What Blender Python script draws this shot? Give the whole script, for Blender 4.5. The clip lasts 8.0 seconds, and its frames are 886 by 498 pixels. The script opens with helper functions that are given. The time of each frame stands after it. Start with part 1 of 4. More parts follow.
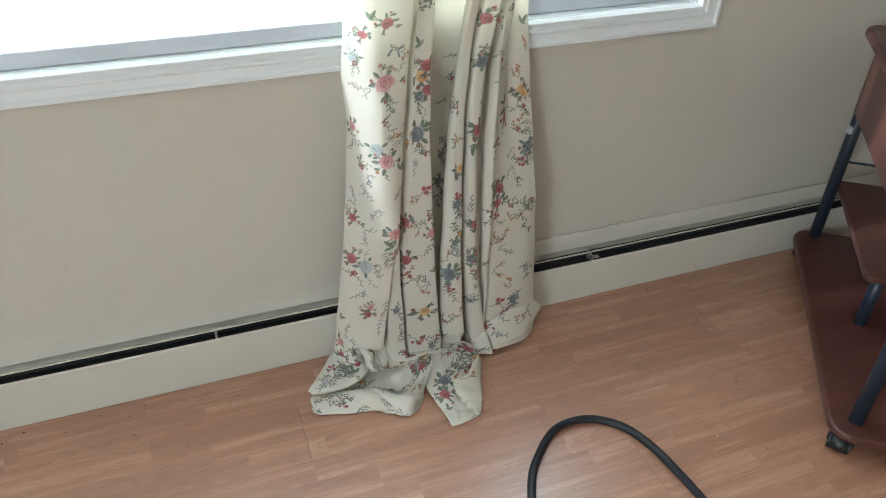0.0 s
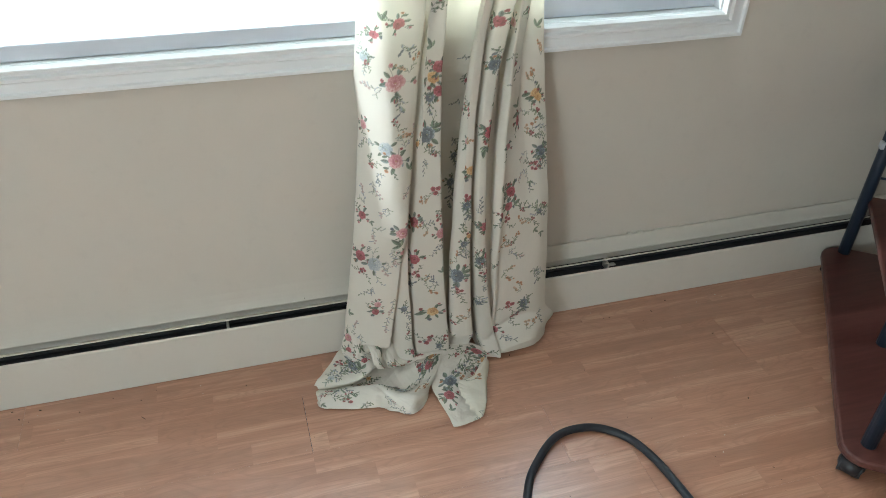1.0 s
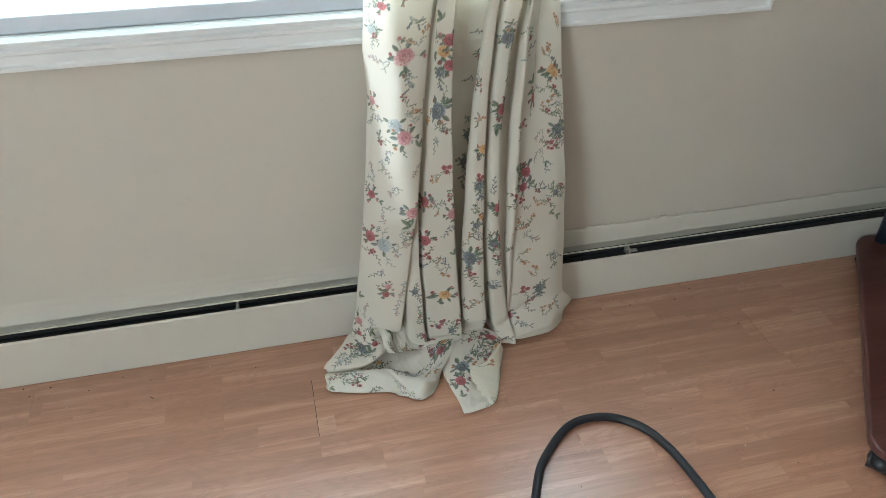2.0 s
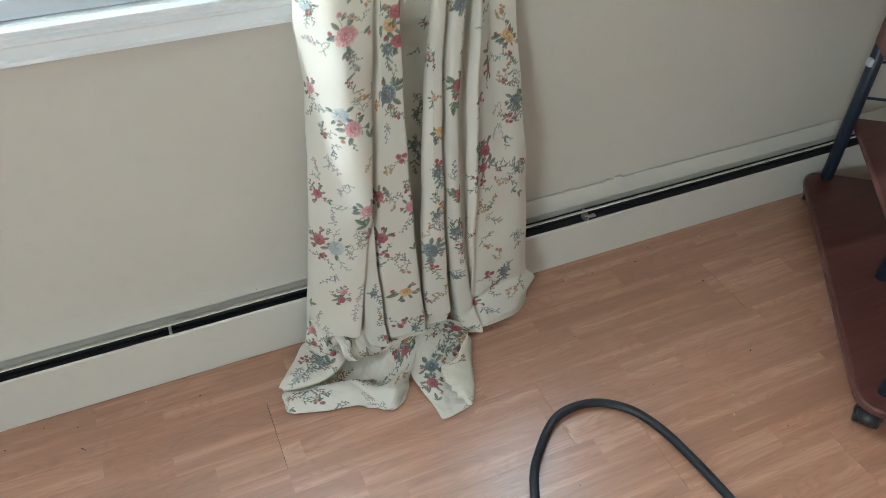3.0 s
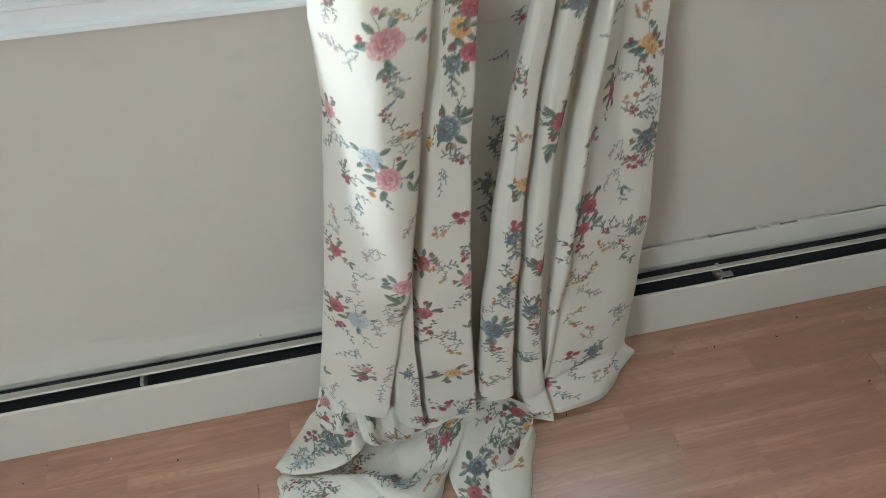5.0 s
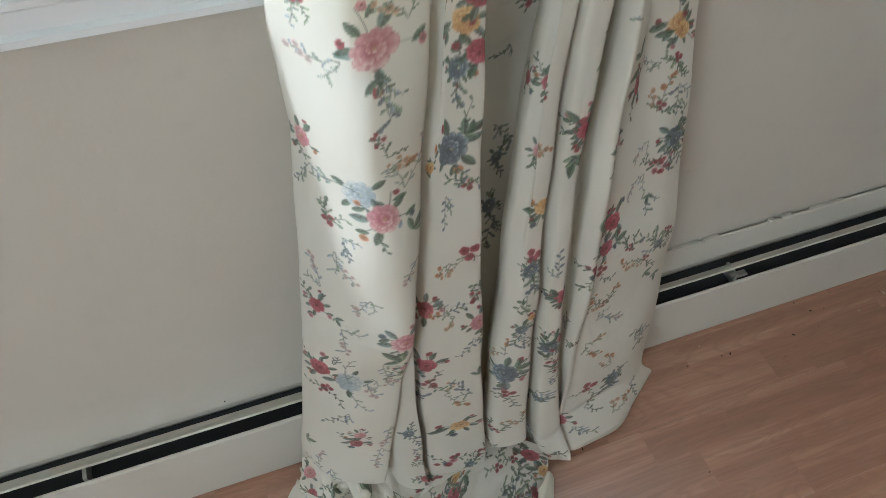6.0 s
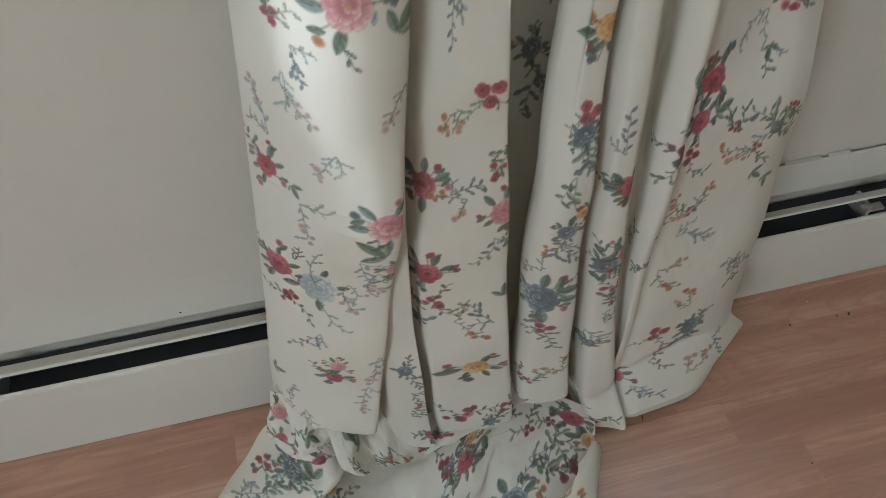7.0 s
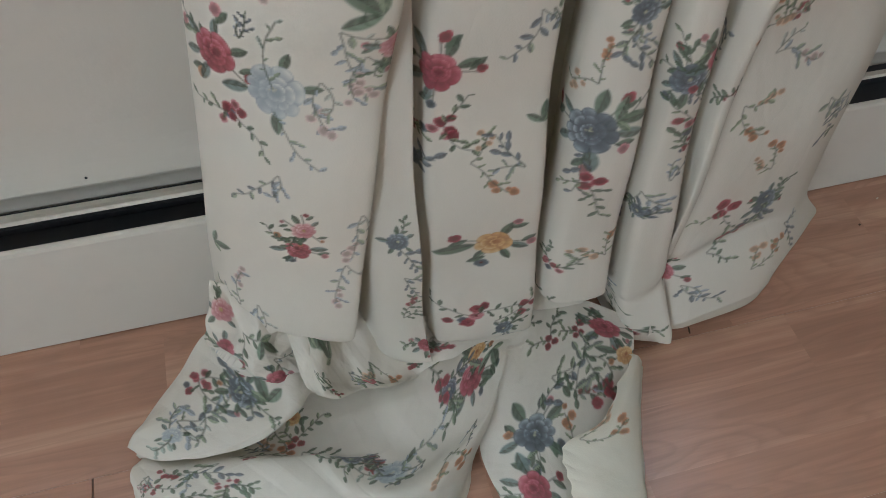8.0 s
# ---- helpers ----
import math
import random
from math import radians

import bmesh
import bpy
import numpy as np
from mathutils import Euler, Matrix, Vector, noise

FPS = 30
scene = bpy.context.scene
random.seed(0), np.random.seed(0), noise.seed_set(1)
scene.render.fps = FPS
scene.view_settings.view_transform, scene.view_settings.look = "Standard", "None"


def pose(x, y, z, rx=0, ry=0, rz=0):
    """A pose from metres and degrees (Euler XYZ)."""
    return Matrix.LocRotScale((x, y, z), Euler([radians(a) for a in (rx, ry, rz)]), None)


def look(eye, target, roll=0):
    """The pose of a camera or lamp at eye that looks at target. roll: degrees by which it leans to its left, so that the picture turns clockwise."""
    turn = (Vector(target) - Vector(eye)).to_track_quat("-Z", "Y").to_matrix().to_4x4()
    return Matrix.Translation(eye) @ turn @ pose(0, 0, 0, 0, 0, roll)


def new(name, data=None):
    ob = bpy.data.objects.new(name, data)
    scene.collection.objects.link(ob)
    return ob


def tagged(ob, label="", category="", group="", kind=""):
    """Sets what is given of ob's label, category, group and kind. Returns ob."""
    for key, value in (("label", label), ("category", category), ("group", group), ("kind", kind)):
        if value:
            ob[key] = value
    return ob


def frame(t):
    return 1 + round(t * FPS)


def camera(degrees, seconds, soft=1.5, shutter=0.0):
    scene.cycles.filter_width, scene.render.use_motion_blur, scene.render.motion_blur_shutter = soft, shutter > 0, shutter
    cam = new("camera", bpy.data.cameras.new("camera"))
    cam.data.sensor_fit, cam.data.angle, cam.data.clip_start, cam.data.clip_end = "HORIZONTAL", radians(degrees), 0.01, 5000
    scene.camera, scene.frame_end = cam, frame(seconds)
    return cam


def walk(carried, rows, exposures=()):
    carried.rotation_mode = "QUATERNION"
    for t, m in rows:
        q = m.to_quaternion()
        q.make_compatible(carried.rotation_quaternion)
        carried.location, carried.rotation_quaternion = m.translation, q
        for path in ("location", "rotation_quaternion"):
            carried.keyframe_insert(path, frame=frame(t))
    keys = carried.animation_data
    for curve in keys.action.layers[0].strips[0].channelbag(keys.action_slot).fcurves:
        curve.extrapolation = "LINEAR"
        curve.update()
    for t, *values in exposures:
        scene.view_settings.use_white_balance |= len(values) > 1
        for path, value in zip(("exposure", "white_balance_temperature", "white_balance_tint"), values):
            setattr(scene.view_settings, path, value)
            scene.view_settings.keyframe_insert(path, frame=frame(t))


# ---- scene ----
cam = camera(60.3, 8.0, soft=0.8)
PATH = [
    (0, (0.254, 0.233, 1.446), (0.856, 1.741, 0.278), 2.0),
    (0.5, (0.296, 0.219, 1.448), (0.838, 1.753, 0.286), 1.4),
    (1, (0.34, 0.195, 1.448), (0.826, 1.747, 0.283), 1.8),
    (1.5, (0.387, 0.181, 1.438), (0.784, 1.754, 0.268), 0.5),
    (1.7, (0.407, 0.179, 1.417), (0.785, 1.758, 0.249), 0.3),
    (2.8, (0.352, 0.404, 1.38), (0.918, 1.834, 0.101), 0.8),
    (3, (0.334, 0.463, 1.385), (0.953, 1.841, 0.075), 1.0),
    (3.5, (0.354, 0.563, 1.367), (0.986, 1.898, 0.019), 2.6),
    (4, (0.485, 0.711, 1.339), (0.999, 2.025, -0.078), 3.3),
    (4.5, (0.606, 0.847, 1.313), (0.901, 2.187, -0.141), 0.9),
    (4.7, (0.601, 0.896, 1.295), (0.88, 2.21, -0.187), 0.6),
    (5.8, (0.511, 1.153, 1.187), (1.057, 2.327, -0.337), 3.9),
    (6, (0.545, 1.163, 1.162), (1.031, 2.365, -0.361), 1.9),
    (6.5, (0.64, 1.195, 1.025), (0.944, 2.421, -0.526), 1.5),
    (7, (0.639, 1.246, 0.889), (0.929, 2.445, -0.685), -0.6),
    (7.5, (0.621, 1.272, 0.761), (1.006, 2.456, -0.805), 2.6),
    (8, (0.615, 1.296, 0.648), (0.996, 2.433, -0.953), 3.7),
]
EXPOSURES = [(0.0, -0.57, 6130, 3), (1.7, -0.58, 6100, 3), (3.0, -0.53, 5980, 2), (4.5, -0.48, 5850, 2), (6.0, -0.76, 5960, 4), (6.8, -0.74, 5950, 5), (7.4, -0.79, 5960, 6), (8.0, -0.74, 5940, 8)]
walk(cam, [(t, look(eye, target, roll)) for t, eye, target, roll in PATH], EXPOSURES)

# ---- light ----
world = bpy.data.worlds.new("sky")
scene.world = world
world.use_nodes = True
wn = world.node_tree.nodes
sky = wn.new("ShaderNodeTexSky")
sky.sky_type, sky.sun_disc = "NISHITA", False
sky.sun_elevation, sky.sun_rotation = radians(24), radians(279)
world.node_tree.links.new(sky.outputs[0], wn["Background"].inputs[0])
wn["Background"].inputs[1].default_value = 0.12

sun = new("sun", bpy.data.lights.new("sun", "SUN"))
sun.data.energy, sun.data.angle, sun.data.color = 5.0, radians(2.0), (0.91, 0.955, 1.0)
# it rakes along the window wall
sun.matrix_world = look((-9.0, 1.55, 4.1), (0, 0, 0))


def area_light(name, eye, target, wide, high, watts, colour):
    lamp = new(name, bpy.data.lights.new(name, "AREA"))
    lamp.data.shape, lamp.data.size, lamp.data.size_y = "RECTANGLE", wide, high
    lamp.data.energy, lamp.data.color = watts, colour
    lamp.matrix_world = look(eye, target)
    return lamp


area_light("window_daylight", (0.2, 2.12, 1.5), (0.2, 0, 1.2), 2.9, 1.4, 140, (0.73, 0.885, 1.0))
# added fill from the left, shining in through the unseen west wall
area_light("side_window_daylight", (-2.32, -1.60, 1.45), (0.8, 0.2, 0.9), 1.3, 1.25, 118, (0.885, 0.955, 0.99))


# ---- helpers ----
def part(name, bm, material, parent=None, label="", smooth=False):
    me = bpy.data.meshes.new(name)
    bm.normal_update()
    bm.to_mesh(me)
    bm.free()
    me.materials.append(material)
    if smooth:
        me.shade_smooth()
    ob = new(name, me)
    ob.parent = parent
    if label:
        tagged(ob, label)
    return ob


def empty(name, at=(0, 0, 0)):
    ob = new(name)
    ob.location = at
    return ob


def box(bm, a, b, bevel=0.0, segs=2):
    lo, hi = [min(p, q) for p, q in zip(a, b)], [max(p, q) for p, q in zip(a, b)]
    m = Matrix.Translation([(p + q) / 2 for p, q in zip(lo, hi)]) @ Matrix.Diagonal([q - p for p, q in zip(lo, hi)] + [1])
    made = bmesh.ops.create_cube(bm, size=1, matrix=m)
    if bevel:
        edges = {e for v in made["verts"] for e in v.link_edges}
        bmesh.ops.bevel(bm, geom=list(edges), offset=bevel, segments=segs, affect="EDGES", profile=0.5)
    return bm


def boxed(a, b, bevel=0.0, segs=2):
    return box(bmesh.new(), a, b, bevel, segs)


def extruded(profile, x0, x1, bm=None):
    """A closed (y, z) profile drawn out along x."""
    bm = bm or bmesh.new()
    rings = [[bm.verts.new((x, y, z)) for y, z in profile] for x in (x0, x1)]
    n = len(profile)
    for i in range(n):
        bm.faces.new((rings[0][i], rings[0][(i + 1) % n], rings[1][(i + 1) % n], rings[1][i]))
    bm.faces.new(rings[0][::-1])
    bm.faces.new(rings[1])
    bmesh.ops.recalc_face_normals(bm, faces=bm.faces)
    return bm


def slab(points, z0, z1, bevel=0.0, segs=3):
    """A flat board with the given outline, its rims rounded."""
    bm = bmesh.new()
    face = bm.faces.new([bm.verts.new((x, y, z0)) for x, y in points])
    top = bmesh.ops.extrude_face_region(bm, geom=[face])
    bmesh.ops.translate(bm, verts=[v for v in top["geom"] if isinstance(v, bmesh.types.BMVert)], vec=(0, 0, z1 - z0))
    bmesh.ops.recalc_face_normals(bm, faces=bm.faces)
    if bevel:
        rim = [e for e in bm.edges if abs(e.verts[0].co.z - e.verts[1].co.z) < 1e-6]
        bmesh.ops.bevel(bm, geom=rim, offset=bevel, segments=segs, affect="EDGES", profile=0.5)
    return bm


def tube(points, radius, sides=12, bm=None, steps=8):
    """A round tube along a smooth line through the points."""
    bm = bm or bmesh.new()
    pts = [Vector(p) for p in points]
    line = []
    for i in range(len(pts) - 1):
        a, b, c, d = pts[max(i - 1, 0)], pts[i], pts[i + 1], pts[min(i + 2, len(pts) - 1)]
        for k in range(steps):
            t = k / steps
            line.append(0.5 * ((2 * b) + (c - a) * t + (2 * a - 5 * b + 4 * c - d) * t * t + (3 * b - a - 3 * c + d) * t ** 3))
    line.append(pts[-1])
    rings = []
    for i, p in enumerate(line):
        way = (line[min(i + 1, len(line) - 1)] - line[max(i - 1, 0)]).normalized()
        side = way.cross(Vector((0, 0, 1)) if abs(way.z) < 0.95 else Vector((1, 0, 0))).normalized()
        up = side.cross(way)
        rings.append([bm.verts.new(p + radius * (math.cos(6.2832 * k / sides) * side + math.sin(6.2832 * k / sides) * up)) for k in range(sides)])
    for r, q in zip(rings, rings[1:]):
        for k in range(sides):
            bm.faces.new((r[k], r[(k + 1) % sides], q[(k + 1) % sides], q[k]))
    bm.faces.new(rings[0][::-1])
    bm.faces.new(rings[-1])
    bmesh.ops.recalc_face_normals(bm, faces=bm.faces)
    return bm


# ---- materials ----
class Nodes:
    """A small wrapper to write node trees in few lines."""

    def __init__(self, name):
        self.material = bpy.data.materials.new(name)
        self.material.use_nodes = True
        self.tree = self.material.node_tree
        self.shader = self.tree.nodes["Principled BSDF"]
        self.out = self.tree.nodes["Material Output"]

    def add(self, kind, **values):
        node = self.tree.nodes.new("ShaderNode" + kind)
        for key, value in values.items():
            if key in node.inputs:
                socket = node.inputs[key]
                if isinstance(value, bpy.types.NodeSocket):
                    self.tree.links.new(value, socket)
                else:
                    socket.default_value = value
        return node

    def link(self, a, b):
        self.tree.links.new(a, b)

    def put(self, **values):
        for key, value in values.items():
            socket = self.shader.inputs[key.replace("_", " ")]
            if isinstance(value, bpy.types.NodeSocket):
                self.tree.links.new(value, socket)
            else:
                socket.default_value = value

    def coords(self, scale=(1, 1, 1), space="Object"):
        m = self.add("Mapping")
        m.inputs["Scale"].default_value = scale
        self.link(self.add("TexCoord").outputs[space], m.inputs["Vector"])
        return m.outputs[0]

    def noise(self, vector, scale, detail=4.0, rough=0.55, distortion=0.0):
        n = self.add("TexNoise", Vector=vector, Scale=scale, Detail=detail, Roughness=rough, Distortion=distortion)
        return n.outputs["Fac"]

    def ramp(self, fac, *stops):
        n = self.add("ValToRGB", Fac=fac)
        el = n.color_ramp.elements
        while len(el) < len(stops):
            el.new(0.5)
        for e, (pos, col) in zip(el, stops):
            e.position, e.color = pos, (*col, 1) if len(col) == 3 else col
        return n.outputs["Color"]

    def mix(self, fac, a, b, mode="MIX"):
        n = self.add("Mix")
        n.data_type, n.blend_type = "RGBA", mode
        for socket, value in ((n.inputs[0], fac), (n.inputs[6], a), (n.inputs[7], b)):
            if isinstance(value, bpy.types.NodeSocket):
                self.link(value, socket)
            else:
                socket.default_value = value if not isinstance(value, tuple) or len(value) == 4 else (*value, 1)
        return n.outputs[2]

    def maths(self, op, a, b=0.0, c=0.0):
        n = self.add("Math")
        n.operation = op
        for socket, value in zip(n.inputs, (a, b, c)):
            if isinstance(value, bpy.types.NodeSocket):
                self.link(value, socket)
            else:
                socket.default_value = value
        return n.outputs[0]

    def bump(self, height, strength=0.2, distance=0.002):
        self.put(Normal=self.add("Bump", Height=height, Strength=strength, Distance=distance).outputs[0])


def painted(name, colour, rough, dirt=0.06, stain=(0.8, 0.74, 0.66), relief=0.1, fine=160.0):
    """Wall or metal paint: rolled relief, faint patches and smudges."""
    n = Nodes(name)
    at = n.coords()
    big, small = n.noise(at, 2.3, 3, 0.6), n.noise(at, 24, 5, 0.65)
    c = n.mix(n.maths("MULTIPLY", big, dirt * 2), colour, tuple(a * b for a, b in zip(colour, stain)))
    c = n.mix(n.ramp(small, (0.56, (0, 0, 0)), (0.8, (dirt * 3,) * 3)), c, tuple(a * 0.8 for a in colour))
    n.put(Base_Color=c, Roughness=n.maths("ADD", rough - 0.06, n.maths("MULTIPLY", small, 0.14)))
    n.bump(n.maths("ADD", n.noise(at, fine, 3), n.maths("MULTIPLY", big, 1.5)), relief, 0.002)
    return n.material


def plain(name, colour, rough, metallic=0.0, grain=60.0, vary=0.25, relief=0.08):
    n = Nodes(name)
    at = n.coords()
    f = n.noise(at, grain, 5, 0.6)
    n.put(Base_Color=n.mix(n.maths("MULTIPLY", f, vary), colour, tuple(c * 0.6 for c in colour)), Metallic=metallic,
          Roughness=n.maths("ADD", rough - 0.08, n.maths("MULTIPLY", n.noise(at, grain * 0.3, 3), 0.16)))
    n.bump(f, relief, 0.001)
    return n.material


WALL = painted("wall_paint", (0.575, 0.543, 0.480), 0.55, 0.10)
TRIM = painted("trim_paint", (0.76, 0.785, 0.79), 0.35, 0.03, relief=0.012)
HEATER = painted("heater_paint", (0.62, 0.592, 0.528), 0.36, 0.10, relief=0.05, fine=90)
CEILING = painted("ceiling_paint", (0.78, 0.77, 0.74), 0.7, 0.05)
VINYL = plain("window_vinyl", (0.62, 0.67, 0.73), 0.35, vary=0.1)
# near-black that carries the heater slot's shade; also nail hole and underlay
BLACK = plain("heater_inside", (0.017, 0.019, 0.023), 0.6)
CHROME = plain("bracket_metal", (0.55, 0.55, 0.53), 0.35, 0.8)
HOSE = plain("hose_rubber", (0.010, 0.012, 0.017), 0.5, grain=90)
STEEL = plain("leg_paint", (0.022, 0.034, 0.055), 0.34, grain=140, vary=0.3)
CASTER = plain("caster_plastic", (0.010, 0.011, 0.014), 0.38)
KNOB = plain("knob_plastic", (0.62, 0.64, 0.66), 0.4)
CRUMB = plain("crumbs", (0.07, 0.05, 0.035), 0.8)
PALE = plain("pale_crumbs", (0.6, 0.55, 0.48), 0.8)


def glass():
    n = Nodes("window_glass")
    n.put(Base_Color=(1, 1, 1, 1), Roughness=0.0, IOR=1.45, Transmission_Weight=1.0)
    return n.material


GLASS = glass()


def mahogany():
    n = Nodes("mahogany_laminate")
    at = n.coords((3, 40, 40))
    g = n.noise(at, 1.6, 6, 0.6, 0.6)
    fine = n.noise(n.coords((12, 160, 160)), 2.0, 4)
    c = n.ramp(g, (0.3, (0.066, 0.023, 0.018)), (0.55, (0.098, 0.034, 0.027)), (0.75, (0.130, 0.047, 0.036)))
    n.put(Base_Color=n.mix(n.maths("MULTIPLY", fine, 0.3), c, (0.06, 0.021, 0.017)), Roughness=n.maths("ADD", 0.24, n.maths("MULTIPLY", g, 0.16)))
    n.bump(fine, 0.04, 0.001)
    return n.material


MAHOGANY = mahogany()


def laminate():
    """Three printed strips to a board, each with its own tone and running grain."""
    n = Nodes("floor_laminate")
    rnd = n.add("ObjectInfo").outputs["Random"]
    pos = n.add("SeparateXYZ", Vector=n.add("TexCoord").outputs["Object"])
    x, y = pos.outputs[0], pos.outputs[1]
    strip = n.maths("FLOOR", n.maths("DIVIDE", n.maths("ADD", y, 0.093), 0.062))
    shift = n.maths("MULTIPLY", n.maths("FRACT", n.maths("MULTIPLY", n.maths("ADD", strip, n.maths("MULTIPLY", rnd, 17.0)), 0.618)), 0.9)
    piece = n.maths("FLOOR", n.maths("DIVIDE", n.maths("ADD", x, shift), 0.42))
    key = n.add("CombineXYZ", X=piece, Y=strip, Z=n.maths("MULTIPLY", rnd, 57.0))
    white = n.add("TexWhiteNoise", Vector=key.outputs[0])
    tone = white.outputs["Value"]
    off = n.maths("MULTIPLY", tone, 40.0)
    grain_at = n.add("CombineXYZ", X=n.maths("ADD", n.maths("MULTIPLY", x, 2.6), off), Y=n.maths("MULTIPLY", y, 15.0), Z=off).outputs[0]
    swirl = n.noise(grain_at, 1.0, 2.4, 0.5, 0.8)
    rings = n.maths("FRACT", n.maths("MULTIPLY", swirl, 15.0))
    fine_at = n.add("CombineXYZ", X=n.maths("ADD", n.maths("MULTIPLY", x, 9.0), off), Y=n.maths("MULTIPLY", y, 260.0), Z=off).outputs[0]
    fine = n.noise(fine_at, 1.0, 5, 0.65)
    broad = n.noise(n.add("CombineXYZ", X=n.maths("MULTIPLY", x, 1.2), Y=n.maths("MULTIPLY", y, 30.0), Z=off).outputs[0], 1.0, 4, 0.6)
    base = n.ramp(tone, (0.0, (0.410, 0.196, 0.117)), (0.5, (0.445, 0.217, 0.132)), (1.0, (0.490, 0.250, 0.157)))
    c = n.mix(n.ramp(broad, (0.35, (0.36,) * 3), (0.56, (0, 0, 0))), base, (0.25, 0.128, 0.080))
    c = n.mix(n.ramp(broad, (0.50, (0, 0, 0)), (0.68, (0.78,) * 3)), c, (0.60, 0.355, 0.235))
    c = n.mix(n.maths("MULTIPLY", n.ramp(rings, (0.0, (1, 1, 1)), (0.40, (0, 0, 0)), (0.82, (0, 0, 0)), (1.0, (1, 1, 1))), 0.30), c, (0.250, 0.112, 0.066))
    c = n.mix(n.ramp(fine, (0.40, (0.24,) * 3), (0.60, (0, 0, 0))), c, (0.23, 0.095, 0.052))
    wear = n.noise(n.add("TexCoord").outputs["Object"], 7.0, 5, 0.6)
    c = n.mix(n.ramp(wear, (0.5, (0, 0, 0)), (0.85, (0.14,) * 3)), c, (0.55, 0.40, 0.30))
    n.put(Base_Color=c, Roughness=n.maths("ADD", 0.21, n.maths("ADD", n.maths("MULTIPLY", wear, 0.16), n.maths("MULTIPLY", fine, 0.06))))
    n.shader.inputs["Specular IOR Level"].default_value = 0.8
    n.put(Coat_Weight=0.95, Coat_Roughness=0.33)
    n.bump(n.maths("ADD", fine, n.maths("MULTIPLY", wear, 0.8)), 0.10, 0.001)
    return n.material


LAMINATE = laminate()


def printed_cotton():
    """Glazed cotton: dyes from the cloth's own print, a fine weave, light passing through."""
    n = Nodes("printed_cotton")
    dye = n.add("VertexColor")
    dye.layer_name = "print"
    uv = n.add("TexCoord").outputs["Object"]
    weave = n.noise(uv, 900, 2, 0.5)
    cloud = n.noise(uv, 6.0, 4, 0.6)
    c = n.mix(n.maths("MULTIPLY", weave, 0.05), dye.outputs["Color"], (0.52, 0.50, 0.44))
    c = n.mix(n.maths("MULTIPLY", cloud, 0.07), c, (0.62, 0.57, 0.47))
    crumple = n.noise(uv, 16.0, 4, 0.55)
    n.put(Base_Color=c, Roughness=n.maths("ADD", 0.40, n.maths("MULTIPLY", cloud, 0.14)), Coat_Weight=0.12, Coat_Roughness=0.26)
    n.shader.inputs["Specular IOR Level"].default_value = 0.27
    # soft crumples, and sharp creases pressed in by folding
    press = n.maths("ABSOLUTE", n.maths("SUBTRACT", n.noise(n.coords((1, 1, 0.55)), 11.0, 3, 0.5, 0.4), 0.5))
    crease = n.maths("MULTIPLY", n.maths("MINIMUM", press, 0.07), 4.0)
    n.bump(n.maths("ADD", n.maths("ADD", n.maths("MULTIPLY", weave, 0.12), crumple), crease), 0.32, 0.004)
    glow = n.add("BsdfTranslucent", Color=n.mix(0.5, c, (0.80, 0.70, 0.42)))
    both = n.add("MixShader", Fac=0.17)
    n.link(n.shader.outputs[0], both.inputs[1])
    n.link(glow.outputs[0], both.inputs[2])
    n.link(both.outputs[0], n.out.inputs["Surface"])
    return n.material


COTTON = printed_cotton()


def backdrop_glow():
    n = Nodes("outdoor_glare")
    at = n.coords()
    c = n.ramp(n.noise(at, 0.5, 2), (0.3, (0.9, 1.0, 0.95)), (0.7, (1, 1, 1)))
    n.put(Base_Color=(0.9, 0.9, 0.9, 1), Emission_Color=c, Emission_Strength=8.0)
    return n.material


GLARE = backdrop_glow()

# ---- the room ----
WALL_Y, LEFT_X, RIGHT_X, BACK_Y, TOP = 1.795, -2.2, 4.3, -4.2, 2.5
WIN_X0, WIN_X1, WIN_Z0, WIN_Z1 = -1.25, 1.540, 0.845, 2.02
THICK = 0.16


def wall_with_hole(bm, axis, at, thick, a0, a1, h0, h1, z0, z1):
    """A wall along x or y from a0 to a1, pierced from h0 to h1 and z0 to z1."""
    for p0, p1, q0, q1 in ((a0, h0, 0, TOP), (h1, a1, 0, TOP), (h0, h1, 0, z0), (h0, h1, z1, TOP)):
        if axis == "x":
            box(bm, (p0, at, q0), (p1, at + thick, q1))
        else:
            box(bm, (at, p0, q0), (at + thick, p1, q1))
    bmesh.ops.remove_doubles(bm, verts=bm.verts, dist=1e-5)
    return bm


tagged(part("wall_north", wall_with_hole(bmesh.new(), "x", WALL_Y, THICK, LEFT_X - THICK, RIGHT_X + THICK, WIN_X0, WIN_X1, WIN_Z0, WIN_Z1), WALL),
       "beige painted wall under and beside the window", "wall", kind="structure")
# out of view; its hole is added to let the side fill in
tagged(part("wall_west", wall_with_hole(bmesh.new(), "y", LEFT_X - THICK, THICK, BACK_Y, WALL_Y, -2.30, -0.90, 0.8, 2.1), WALL),
       "unseen beige painted side wall, opened for the added fill light", "wall", kind="structure")
tagged(part("wall_east", boxed((RIGHT_X, BACK_Y, 0), (RIGHT_X + THICK, WALL_Y, TOP)), WALL), "beige painted side wall of the room", "wall", kind="structure")
tagged(part("wall_south", boxed((LEFT_X - THICK, BACK_Y - THICK, 0), (RIGHT_X + THICK, BACK_Y, TOP)), WALL), "beige painted rear wall of the room", "wall", kind="structure")
tagged(part("ceiling", boxed((LEFT_X - THICK, BACK_Y - THICK, TOP), (RIGHT_X + THICK, WALL_Y + THICK, TOP + 0.1)), CEILING), "plain off-white painted ceiling", "ceiling", kind="structure")
